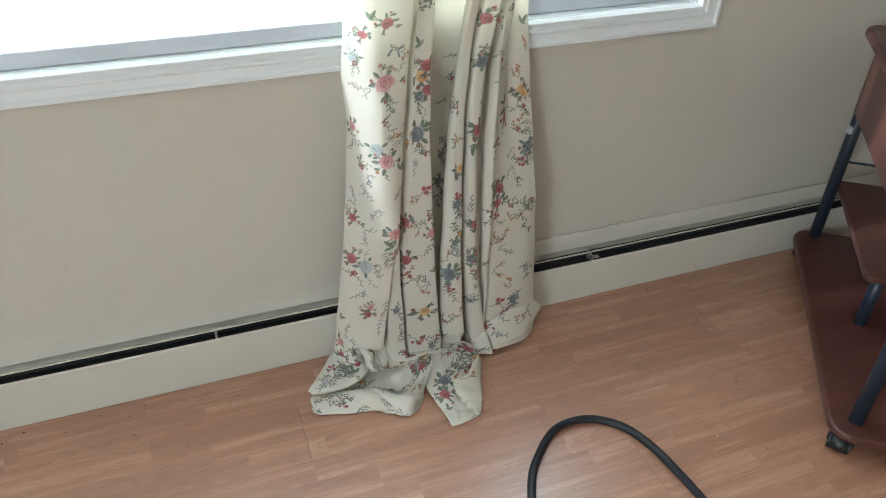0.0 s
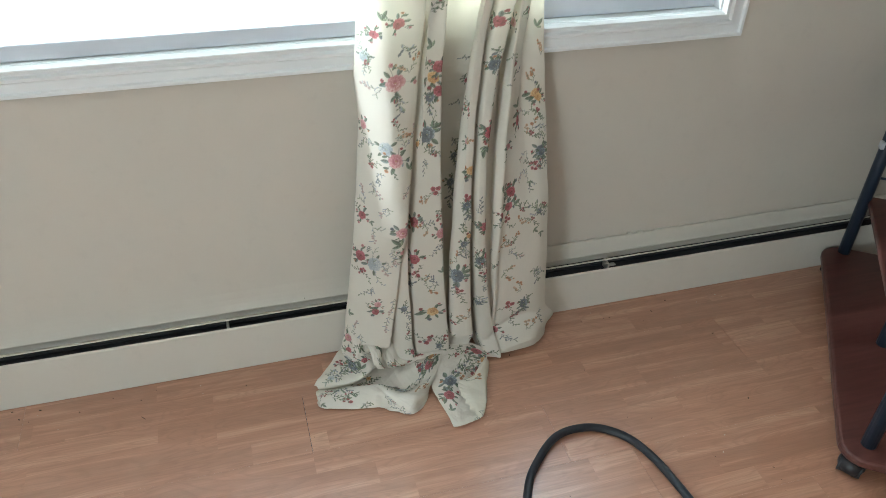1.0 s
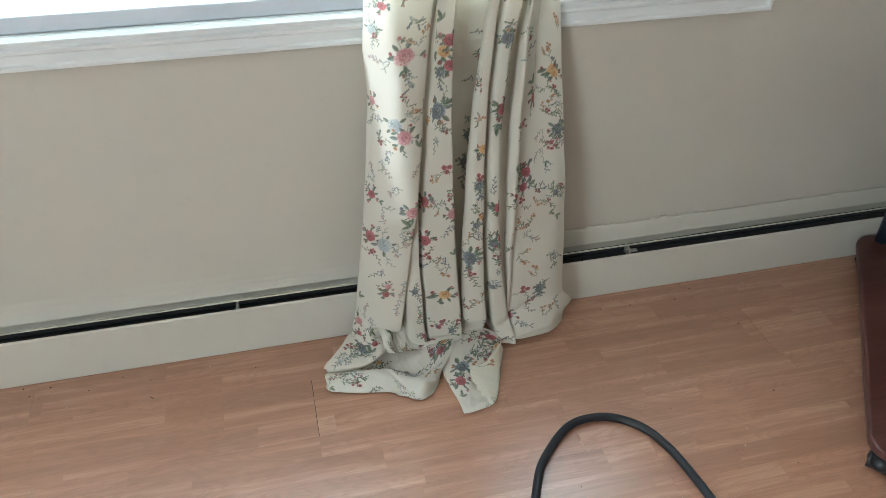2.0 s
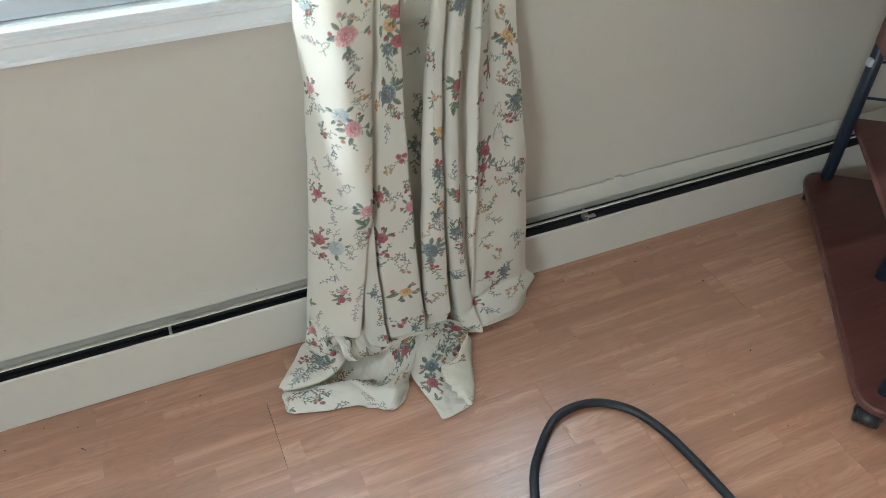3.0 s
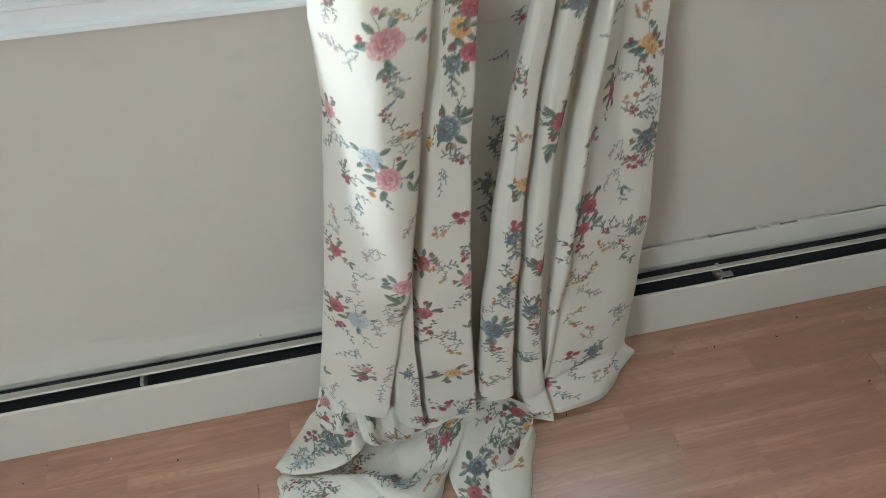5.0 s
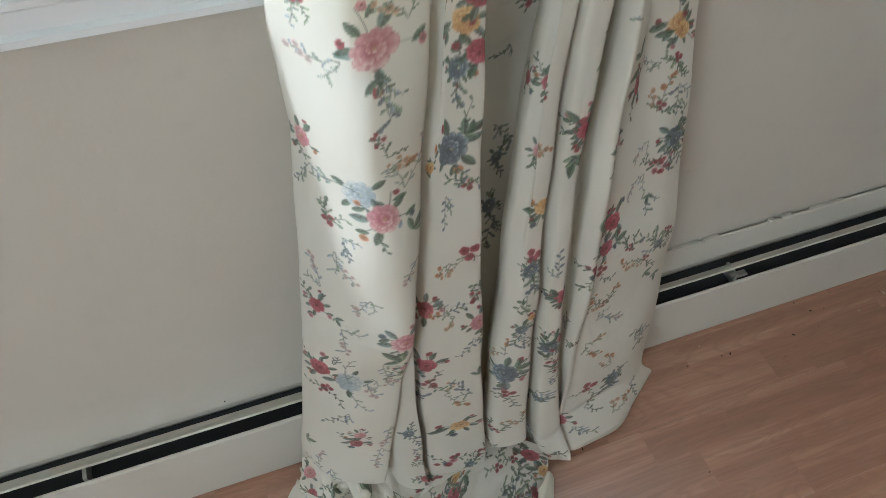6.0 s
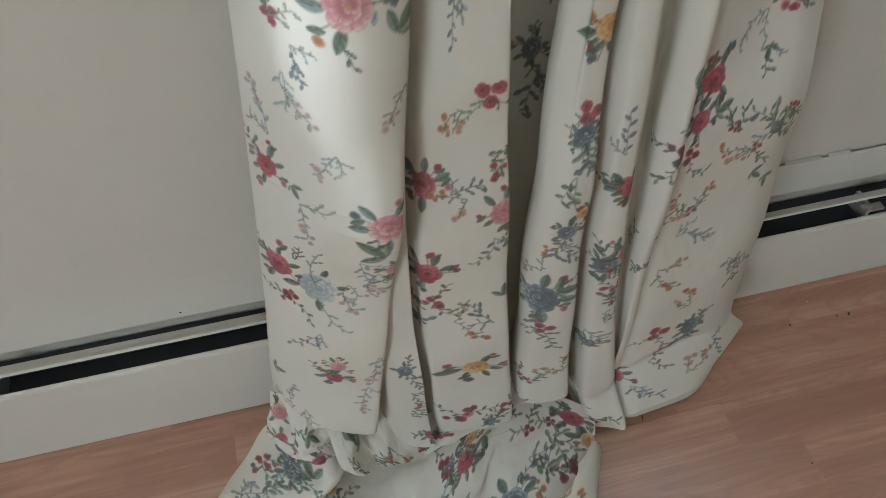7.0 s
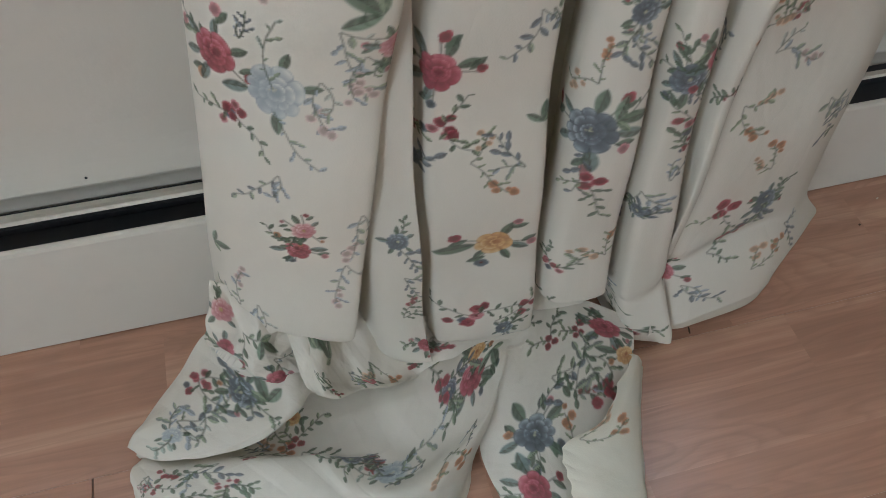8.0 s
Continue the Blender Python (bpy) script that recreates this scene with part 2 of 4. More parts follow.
tagged(part("ground", boxed((-40, -40, -0.6), (40, 40, -0.4)), plain("soil", (0.10, 0.11, 0.06), 0.9, grain=3)), "dull green ground outside the house", "ground", kind="structure")
tagged(part("backdrop", boxed((-7, 3.4, -0.4), (9, 3.45, 3.2)), GLARE), "glaring white daylight outside the window", "backdrop", kind="structure")

# ---- the window ----
window = tagged(empty("window_1", (0.15, WALL_Y, WIN_Z0)), "wide white-trimmed window with bright daylight behind the panes", "window", kind="structure")


def at_origin(ob, thing):
    ob.matrix_parent_inverse = Matrix.Translation(thing.location).inverted()
    return ob


# moulded casing: two beads, a flat field and a stepped outer rim
CASING = ((0.0, 0.0), (0.0, 0.010), (0.006, 0.017), (0.011, 0.017), (0.014, 0.012), (0.019, 0.012), (0.023, 0.019), (0.029, 0.019),
          (0.033, 0.014), (0.052, 0.014), (0.055, 0.020), (0.062, 0.020), (0.066, 0.012), (0.066, 0.0))


def mitred(corners, profile, bm):
    """A frame moulding round a rectangle (x0, z0, x1, z1) of its inner edge, standing on the wall."""
    x0, z0, x1, z1 = corners
    rings = []
    for sx, sz, x, z in ((-1, -1, x0, z0), (1, -1, x1, z0), (1, 1, x1, z1), (-1, 1, x0, z1)):
        rings.append([bm.verts.new((x + sx * o, WALL_Y - d, z + sz * o)) for o, d in profile])
    for i in range(4):
        a, b = rings[i], rings[(i + 1) % 4]
        for k in range(len(profile) - 1):
            bm.faces.new((a[k], a[k + 1], b[k + 1], b[k]))
    bmesh.ops.recalc_face_normals(bm, faces=bm.faces)
    return bm


at_origin(part("casing", mitred((WIN_X0, WIN_Z0 + 0.004, WIN_X1, WIN_Z1), CASING, bmesh.new()), TRIM, window, "white moulded casing"), window)
lining = bmesh.new()
box(lining, (WIN_X0, WALL_Y - 0.004, WIN_Z0 - 0.001), (WIN_X1, WALL_Y + THICK, WIN_Z0 + 0.006), 0.002)
box(lining, (WIN_X0, WALL_Y - 0.004, WIN_Z1 - 0.006), (WIN_X1, WALL_Y + THICK, WIN_Z1 + 0.001), 0.002)
box(lining, (WIN_X0 - 0.001, WALL_Y - 0.004, WIN_Z0), (WIN_X0 + 0.006, WALL_Y + THICK, WIN_Z1), 0.002)
box(lining, (WIN_X1 - 0.006, WALL_Y - 0.004, WIN_Z0), (WIN_X1 + 0.001, WALL_Y + THICK, WIN_Z1), 0.002)
at_origin(part("lining", lining, TRIM, window), window)


def sash(x0, x1, y, rail, deep, name):
    """One sash: four vinyl rails and a pane."""
    z0, z1 = WIN_Z0 + 0.007, WIN_Z1 - 0.007
    bm = bmesh.new()
    box(bm, (x0, y, z0), (x1, y + deep, z0 + rail), 0.003)
    box(bm, (x0, y, z1 - rail), (x1, y + deep, z1), 0.003)
    box(bm, (x0, y, z0 + rail), (x0 + rail, y + deep, z1 - rail), 0.003)
    box(bm, (x1 - rail, y, z0 + rail), (x1, y + deep, z1 - rail), 0.003)
    frame_part = at_origin(part(name, bm, VINYL, window), window)
    pane = part("pane", boxed((x0 + rail - 0.004, y + deep * 0.45, z0 + rail - 0.004), (x1 - rail + 0.004, y + deep * 0.45 + 0.004, z1 - rail + 0.004)), GLASS, frame_part)
    pane.visible_shadow = False
    return frame_part


sash(WIN_X0 + 0.007, 0.70, WALL_Y + 0.006, 0.034, 0.04, "window_frame")
sash(0.70, WIN_X1 - 0.007, WALL_Y + 0.022, 0.062, 0.045, "window_frame")

# ---- baseboard heater ----
heater = tagged(empty("baseboard_heater", (0.5, 1.765, 0)), "long cream-painted hydronic baseboard heater with a dark air slot", "heater")
HX0, HX1 = LEFT_X + 0.02, RIGHT_X - 0.02


def front_profile(top, y=1.7345):
    """Sheet-metal panel with its upper lip rolled back."""
    return ((y, 0.0015), (y, top - 0.0045), (y + 0.0012, top - 0.0012), (y + 0.0032, top), (y + 0.0050, top), (y + 0.0050, top - 0.0015),
            (y + 0.0028, top - 0.0028), (y + 0.0018, top - 0.005), (y + 0.0018, 0.0015))


at_origin(part("front_panel", extruded(front_profile(0.1405), HX0, 0.830), HEATER, heater), heater)
at_origin(part("front_panel", extruded(front_profile(0.1325), 0.832, HX1), HEATER, heater), heater)
DAMPER = ((1.7512, 0.1550), (1.7515, 0.1568), (1.7533, 0.1576), (1.7565, 0.1558), (1.7605, 0.1522), (1.7655, 0.1488), (1.7725, 0.1462),
          (1.7720, 0.1449), (1.7645, 0.1476), (1.7595, 0.1510), (1.7555, 0.1545), (1.7530, 0.1560))
at_origin(part("damper", extruded(DAMPER, HX0, 0.83), HEATER, heater, "cream curved damper strip"), heater)
# the second strip is tipped forward and leaves a gap behind it
TIPPED = [(1.7485 + (py - 1.7512) * 0.84, pz - 0.0003) for py, pz in DAMPER]
at_origin(part("damper", extruded(TIPPED, 0.832, HX1), HEATER, heater, "cream damper strip tipped forward"), heater)
# the plate above the slot: feathered into the wall on one stretch, with a crisp painted rim on the other
PLATE = ((1.7945, 0.150), (1.7865, 0.150), (1.7842, 0.1526), (1.7838, 0.1548), (1.7846, 0.1578))
SOFT = PLATE + ((1.7868, 0.1640), (1.7898, 0.1740), (1.7926, 0.1880), (1.7948, 0.2100))
CRISP = PLATE + ((1.7852, 0.1620), (1.7858, 0.1690), (1.7862, 0.1760), (1.7862, 0.1980), (1.7866, 0.2030), (1.7882, 0.2048), (1.7908, 0.2046), (1.7918, 0.2020), (1.7922, 0.1830), (1.7948, 0.1830))
at_origin(part("back_plate", extruded(SOFT, HX0, 0.83), WALL, heater, "wall-coloured back plate"), heater)
at_origin(part("back_plate", extruded(CRISP, 0.83, HX1), HEATER, heater), heater)
# the slot's inner shade is put in as black backing and element colour
at_origin(part("shade_backing", extruded(((1.7945, 0.004), (1.7930, 0.004), (1.7930, 0.117), (1.7945, 0.117)), HX0, HX1), BLACK, heater), heater)
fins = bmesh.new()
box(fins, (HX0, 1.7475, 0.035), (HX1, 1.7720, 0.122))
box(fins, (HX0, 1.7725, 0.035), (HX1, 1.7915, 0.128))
at_origin(part("heating_element", fins, BLACK, heater, "dusty finned heating element, blackened for the shade in the slot"), heater)
for bx in (0.258, 1.325, -0.85, 2.4):
    bm = boxed((bx - 0.003, 1.7400, 0.120), (bx + 0.003, 1.7700, 0.1480), 0.001)
    if bx > 1:
        box(bm, (bx + 0.002, 1.7400, 0.1370), (bx + 0.024, 1.7520, 0.1405), 0.001)
        box(bm, (bx - 0.012, 1.7415, 0.1445), (bx + 0.001, 1.7480, 0.1480), 0.001)
    at_origin(part("damper_bracket", bm, CHROME, heater, "small metal bracket"), heater)
for cx, w, h in ((1.21, 0.05, 0.0), (1.27, 0.03, 0.001), (1.40, 0.012, 0.002), (1.428, 0.020, 0.004), (1.49, 0.07, 0.0)):
    at_origin(part("paint_chip", boxed((cx, 1.7870, 0.2013), (cx + w, 1.7945, 0.2058 + h), 0.001), HEATER, heater), heater)

hole = bmesh.new()
bmesh.ops.create_icosphere(hole, subdivisions=2, radius=0.0014, matrix=Matrix.Translation((0.4603, 1.7862, 0.1605)))
at_origin(part("nail_hole", hole, BLACK, heater, "small dark nail hole"), heater)

# ---- printed cloth ----
CREAM = (0.684, 0.650, 0.572)
CRIMSON, PINK, ROSE_D = (0.36, 0.034, 0.070), (0.58, 0.22, 0.25), (0.15, 0.008, 0.026)
BLUE, BLUE_D, BLUE_L = (0.115, 0.150, 0.190), (0.032, 0.046, 0.075), (0.31, 0.36, 0.41)
GREEN, GREEN_D, GREEN_L = (0.070, 0.130, 0.082), (0.020, 0.048, 0.036), (0.24, 0.30, 0.19)
GOLD, ORANGE, PEACH = (0.70, 0.47, 0.16), (0.56, 0.24, 0.12), (0.66, 0.42, 0.28)


class Print:
    """The dyed pattern of one cloth, over its own width s and length v in metres."""

    def __init__(self, s, v, seed):
        self.s, self.v = np.asarray(s), np.asarray(v)
        self.rgb = np.empty((len(self.v), len(self.s), 3))
        self.rgb[:] = CREAM
        self.rng = np.random.RandomState(seed)

    def window(self, cs, cv, r):
        i0, i1 = np.searchsorted(self.s, (cs - r, cs + r))
        j0, j1 = np.searchsorted(self.v, (cv - r, cv + r))
        if i1 <= i0 or j1 <= j0:
            return None
        return slice(j0, j1), slice(i0, i1), self.s[None, i0:i1] - cs, self.v[j0:j1, None] - cv

    def lay(self, w, alpha, colour):
        part_of = self.rgb[w[0], w[1]]
        part_of += alpha[..., None] * (np.asarray(colour) - part_of)

    def leaf(self, cs, cv, length, wide, turn, colour=GREEN, rib=GREEN_D, strength=0.9):
        """A pointed leaf whose stalk is at (cs, cv)."""
        c, k = math.cos(turn), math.sin(turn)
        w = self.window(cs + c * length / 2, cv + k * length / 2, length * 0.62 + 0.001)
        if not w:
            return
        a = ((w[2] + c * length / 2) * c + (w[3] + k * length / 2) * k) / length
        b = (-(w[2] + c * length / 2) * k + (w[3] + k * length / 2) * c) / wide
        edge = np.clip(1 - (2 * a - 1) ** 2, 0, 1) ** 0.8 - np.abs(b) * 2
        alpha = np.clip(edge / 0.35 + 0.3, 0, 1) * (a > 0) * (a < 1)
        shade = np.clip(0.62 + np.sign(b) * 0.34 - 0.9 * np.clip(1 - np.abs(b) * 14, 0, 1) + 0.2 * np.sin(a * 21 + np.abs(b) * 9), 0, 1)[..., None]
        light = np.asarray(colour) * 1.2 + 0.01
        mixed = light * shade + np.asarray(rib) * (1 - shade)
        self.lay(w, alpha * strength, mixed)

    def stem(self, cs, cv, length, turn, bend=0.0, thick=0.0007, colour=GREEN_D):
        """A thin curved stalk; returns its end and its turn there."""
        n = max(4, int(length / 0.0012))
        for k in range(n):
            turn += bend / n
            cs += math.cos(turn) * length / n
            cv += math.sin(turn) * length / n
            self.dot(cs, cv, thick, colour, 0.75)
        return cs, cv, turn

    def dot(self, cs, cv, r, colour, strength=0.9):
        w = self.window(cs, cv, r + 0.0016)
        if w:
            self.lay(w, np.clip((r + 0.0007 - np.hypot(w[2], w[3])) / 0.0012, 0, 1) * strength, colour)

    def bloom(self, cs, cv, r, lobes, inner, mid, rim, heart, turn=0.0, squash=1.0):
        """A painted flower: scalloped rings of petals, each darker at its foot, round a dark heart."""
        u = self.rng.uniform
        w = self.window(cs, cv, r * 1.25 + 0.001)
        if not w:
            return
        lean = u(0, 3.14)
        dx, dy = w[2] * math.cos(lean) + w[3] * math.sin(lean), w[3] * math.cos(lean) - w[2] * math.sin(lean)
        dy = dy / (squash * u(0.84, 1.0))
        rho, th = np.hypot(dx, dy) / r, np.arctan2(dy, dx)
        p1, p2, p3, p4 = u(0, 6.28, 4)
        uneven = 1 + 0.07 * np.sin(th + p1) + 0.05 * np.sin(2 * th + p2)
        rings = ((1.0, lobes, p3), (0.64, max(4, lobes - 2), p4), (0.36, 4, p1)) if r > 0.0055 else ((1.0, 4, p3),)
        side = 0.72 + 0.28 * np.sin(th + p2) + 0.12 * np.sin(th * 11 + p3)
        tone, cover = None, None
        for size, count, phase in rings:
            if size < 1:
                ox, oy = u(-0.13, 0.13, 2) * r
                rho, th = np.hypot(dx - ox, dy - oy) / r, np.arctan2(dy - oy, dx - ox)
            th = th + 0.30 * np.sin(th + p4) + 0.12 * np.sin(3 * th + p1)
            lobe = np.abs(np.sin(count * th / 2 + phase))
            q = rho / (size * (0.80 + 0.20 * np.sqrt(lobe)) * uneven)
            notch = np.clip(1 - lobe * 3.2, 0, 1) * np.clip(q * 2 - 0.6, 0, 1)
            shade = np.clip(0.04 + 0.98 * np.clip((q - 0.30) / 0.66, 0, 1) ** 1.5 * side, 0, 1) * (1 - 0.8 * notch)
            shade = shade * (1 - 0.45 * np.clip((q - 0.90) * 12, 0, 1))
            inside = np.clip((1 - q) * size * r / 0.0011 + 0.25, 0, 1)
            if tone is None:
                tone, cover = shade, inside
            else:
                tone = tone * (1 - inside) + shade * inside
        low = np.clip(tone * 2, 0, 1)[..., None]
        high = np.clip(tone * 2 - 1, 0, 1)[..., None]
        colour = np.asarray(inner) * (1 - low) + np.asarray(mid) * low
        colour = colour * (1 - high) + np.asarray(rim) * high
        self.lay(w, cover * 0.95, colour)
        if r > 0.0055:
            for k in range(5):
                q, d = u(0, 6.28), u(0, 0.13) * r
                self.dot(cs + d * math.cos(q), cv + d * math.sin(q), 0.0006, heart, 0.7)

    def sprig(self, cs, cv, length, turn, colour=GREEN, n=5, bend=0.6, leaf=0.0095, tip=None):
        """A wandering stalk with alternate leaves of uneven size, and buds of the colour tip."""
        u = self.rng.uniform
        n += 2
        side = 1 if u(0, 1) > 0.5 else -1
        for k in range(n):
            cs, cv, turn = self.stem(cs, cv, length / n * u(0.7, 1.3), turn, bend / n + u(-0.35, 0.35), 0.00045, GREEN_D)
            side = -side
            size = leaf * u(0.50, 1.05)
            hue = colour if u(0, 1) < 0.7 else GREEN_L
            q = turn + side * u(0.5, 1.2)
            if u(0, 1) < 0.3:
                self.stem(cs, cv, size * 0.8, q, u(-0.5, 0.5), 0.0004, GREEN_D)
                self.leaf(cs + 0.8 * size * math.cos(q), cv + 0.8 * size * math.sin(q), size, size * u(0.45, 0.65), q, hue, tuple(c * 0.5 for c in colour))
            self.leaf(cs, cv, size, size * u(0.40, 0.56), q, hue, tuple(c * 0.5 for c in colour))
            if tip and k >= n - 4:
                q = turn + u(-1.2, 1.2)
                self.bloom(cs + 0.005 * math.cos(q), cv + 0.005 * math.sin(q), 0.0036 * u(0.7, 1.3), 4, tuple(c * 0.5 for c in tip), tip, tuple(min(0.8, c * 1.5) for c in tip), ROSE_D)

    def leaves(self, cs, cv, r, n, size, spread=6.28, start=0.0):
        for k in range(n):
            q = start + spread * (k + self.rng.uniform(-0.2, 0.2)) / n
            m = size * self.rng.uniform(0.75, 1.15)
            self.leaf(cs + r * math.cos(q), cv + r * math.sin(q), m, m * 0.45, q, GREEN if self.rng.rand() < 0.6 else (0.12, 0.185, 0.175), GREEN_D)

    def motif(self, kind, cs, cv, turn=0.0, size=1.0):
        u = self.rng.uniform
        size *= 1.20
        if kind in ("rose", "pink", "peony", "gold") and size > 0.68:
            for k in range(4):
                q, d = turn + 1.2 + k * 1.6 + u(-0.4, 0.4), u(0.017, 0.026) * size
                hue = (CRIMSON, BLUE, PINK, CRIMSON, PINK, ORANGE)[self.rng.randint(6)]
                self.stem(cs, cv, d, q, u(-0.4, 0.4), 0.0005)
                self.leaf(cs + 0.7 * d * math.cos(q), cv + 0.7 * d * math.sin(q), 0.011 * size, 0.005 * size, q + u(0.5, 1.0) * (1 if k % 2 else -1), GREEN, GREEN_D)
                self.bloom(cs + d * math.cos(q), cv + d * math.sin(q), u(0.0028, 0.0044) * size, 4, tuple(c * 0.45 for c in hue), hue, tuple(min(0.8, c * 1.5) for c in hue), ROSE_D, q)
        if kind == "rose":
            self.leaves(cs, cv, 0.0085 * size, 5, 0.015 * size, 5.2, turn + 0.3)
            self.sprig(cs, cv, 0.036 * size, turn + 2.6, GREEN, 5, 0.5, 0.008)
            self.bloom(cs, cv, 0.0125 * size, 6, ROSE_D, (0.39, 0.050, 0.090), (0.60, 0.20, 0.24), ROSE_D, turn)
        elif kind == "pink":
            self.leaves(cs, cv, 0.0095 * size, 4, 0.015 * size, 4.6, turn + 0.8)
            self.sprig(cs, cv, 0.032 * size, turn - 2.2, GREEN, 5, 0.6, 0.007)
            self.bloom(cs, cv, 0.0138 * size, 7, (0.36, 0.08, 0.12), (0.57, 0.26, 0.28), (0.74, 0.56, 0.52), (0.40, 0.30, 0.10), turn, 0.9)
        elif kind == "peony":
            self.leaves(cs, cv, 0.0105 * size, 5, 0.015 * size, start=turn)
            self.sprig(cs, cv - 0.010 * size, 0.036 * size, turn - 1.6, BLUE, 5, 0.5)
            self.sprig(cs, cv, 0.036 * size, turn + 0.6, GREEN, 5, 0.5, 0.008)
            self.bloom(cs, cv, 0.0148 * size, 8, BLUE_D, BLUE, (0.44, 0.50, 0.53), (0.55, 0.52, 0.34), turn)
        elif kind == "ghost":
            # paled bloom: on the left width its dyes carry the cloth's sheen
            self.leaves(cs, cv, 0.010 * size, 4, 0.012 * size, start=turn)
            self.bloom(cs, cv, 0.0135 * size, 8, (0.26, 0.32, 0.37), (0.42, 0.47, 0.49), (0.68, 0.68, 0.62), (0.52, 0.50, 0.36), turn)
            self.sprig(cs, cv - 0.010 * size, 0.034 * size, turn - 1.2, BLUE_L, 5, 0.5, 0.008)
            self.sprig(cs, cv, 0.034 * size, turn + 1.9, (0.33, 0.40, 0.34), 5, 0.5, 0.008)
        elif kind == "gold":
            self.leaf(cs - 0.010 * size, cv, 0.024 * size, 0.009 * size, 3.3 + turn, GREEN, GREEN_D)
            self.leaves(cs, cv, 0.008 * size, 3, 0.013 * size, 3.0, -2.2 + turn)
            self.leaf(cs + 0.004, cv + 0.006, 0.016 * size, 0.007 * size, 1.1 + turn, GREEN, GREEN_D)
            self.bloom(cs, cv, 0.0118 * size, 5, (0.40, 0.14, 0.05), (0.66, 0.40, 0.16), (0.78, 0.60, 0.34), (0.34, 0.12, 0.05), turn)
        elif kind == "trio":
            for k in range(3):
                q = turn + k * 2.1
                self.bloom(cs + 0.0062 * size * math.cos(q), cv + 0.0062 * size * math.sin(q), 0.0060 * size, 4, ROSE_D, CRIMSON, (0.56, 0.15, 0.17), ROSE_D, q)
            self.sprig(cs, cv - 0.004, 0.040 * size, turn - 1.3, GREEN, 5, 0.9, 0.008)
            self.sprig(cs, cv, 0.028 * size, turn - 2.6, GREEN_L, 3, -0.6, 0.007)
        elif kind == "spray":
            for k in range(7):
                q, d = u(0, 6.28), u(0.003, 0.014) * size
                hue = (CRIMSON, PINK, CRIMSON, BLUE)[k % 4]
                self.bloom(cs + d * math.cos(q), cv + d * 0.7 * math.sin(q), u(0.0032, 0.0050) * size, 4, ROSE_D if hue != BLUE else BLUE_D, hue, PINK if hue != BLUE else BLUE_L, ROSE_D, q)
            self.sprig(cs, cv, 0.030 * size, turn, GREEN, 4, 0.7, 0.008)
            self.sprig(cs, cv, 0.030 * size, turn + 2.4, GREEN, 4, -0.7, 0.008)
        elif kind == "sprig":
            self.sprig(cs, cv, 0.040 * size, turn, BLUE, 5, u(-0.9, 0.9), 0.010 * size)
            self.sprig(cs, cv, 0.022 * size, turn + 0.8, BLUE_L, 3, u(-0.9, 0.9), 0.008 * size)
        elif kind == "green":
            self.sprig(cs, cv, 0.042 * size, turn, GREEN, 5, u(-0.9, 0.9), 0.010 * size, CRIMSON)
            self.sprig(cs, cv, 0.026 * size, turn - 0.9, GREEN, 3, u(-0.6, 0.6), 0.009 * size)
        elif kind == "buds":
            self.sprig(cs, cv, 0.036 * size, turn, GREEN_L, 5, u(-0.8, 0.8), 0.006 * size, ORANGE)
            self.sprig(cs, cv, 0.024 * size, turn + 1.0, GREEN_L, 3, u(-0.8, 0.8), 0.006 * size, PEACH)
        elif kind == "leafpair":
            self.leaf(cs, cv, 0.021 * size, 0.0085 * size, turn, GREEN, GREEN_D)
            self.leaf(cs, cv, 0.017 * size, 0.0070 * size, turn + 1.1, (0.14, 0.22, 0.15), GREEN_D)
            self.leaf(cs, cv, 0.012 * size, 0.0050 * size, turn - 0.9, GREEN_L, GREEN)
        elif kind == "pale":
            # paled sprigs, likewise with the left width's sheen put into the dye
            self.sprig(cs, cv, 0.042 * size, turn, BLUE_L, 5, u(-0.9, 0.9), 0.009 * size, (0.66, 0.50, 0.46))
            self.sprig(cs, cv, 0.026 * size, turn + 0.9, (0.42, 0.45, 0.40), 3, u(-0.6, 0.6), 0.008 * size)


def cloth(name, places, printed, parent, label=""):
    """A sheet from its (rows, columns, 3) places, dyed by its print."""
    rows, cols = places.shape[:2]
    me = bpy.data.meshes.new(name)
    idx = np.arange(rows * cols).reshape(rows, cols)
    quads = np.stack([idx[:-1, :-1], idx[:-1, 1:], idx[1:, 1:], idx[1:, :-1]], -1).reshape(-1, 4)
    me.vertices.add(rows * cols)
    me.vertices.foreach_set("co", places.reshape(-1).astype(np.float32))
    me.loops.add(quads.size)
    me.loops.foreach_set("vertex_index", quads.reshape(-1).astype(np.int32))
    me.polygons.add(len(quads))
    me.polygons.foreach_set("loop_start", np.arange(0, quads.size, 4, dtype=np.int32))
    me.update(calc_edges=True)
    dye = me.color_attributes.new("print", "FLOAT_COLOR", "POINT")
    rgba = np.ones((rows * cols, 4), np.float32)
    rgba[:, :3] = printed.rgb.reshape(-1, 3)
    dye.data.foreach_set("color", rgba.reshape(-1))
    me.materials.append(COTTON)
    me.shade_smooth()
    ob = new(name, me)
    ob.parent = parent
    if label:
        tagged(ob, label)
    return ob


def spline_weights(t, n):
    """Catmull-Rom weights that carry n knots to the parameters t in 0..n-1."""
    i = np.clip(np.floor(t).astype(int), 0, n - 2)
    f = t - i
    w = np.zeros((len(t), n))
    for off, c in ((-1, 0.5 * (-f + 2 * f ** 2 - f ** 3)), (0, 0.5 * (2 - 5 * f ** 2 + 3 * f ** 3)), (1, 0.5 * (f + 4 * f ** 2 - 3 * f ** 3)), (2, 0.5 * (-f ** 2 + f ** 3))):
        np.add.at(w, (np.arange(len(t)), np.clip(i + off, 0, n - 1)), c)
    return w


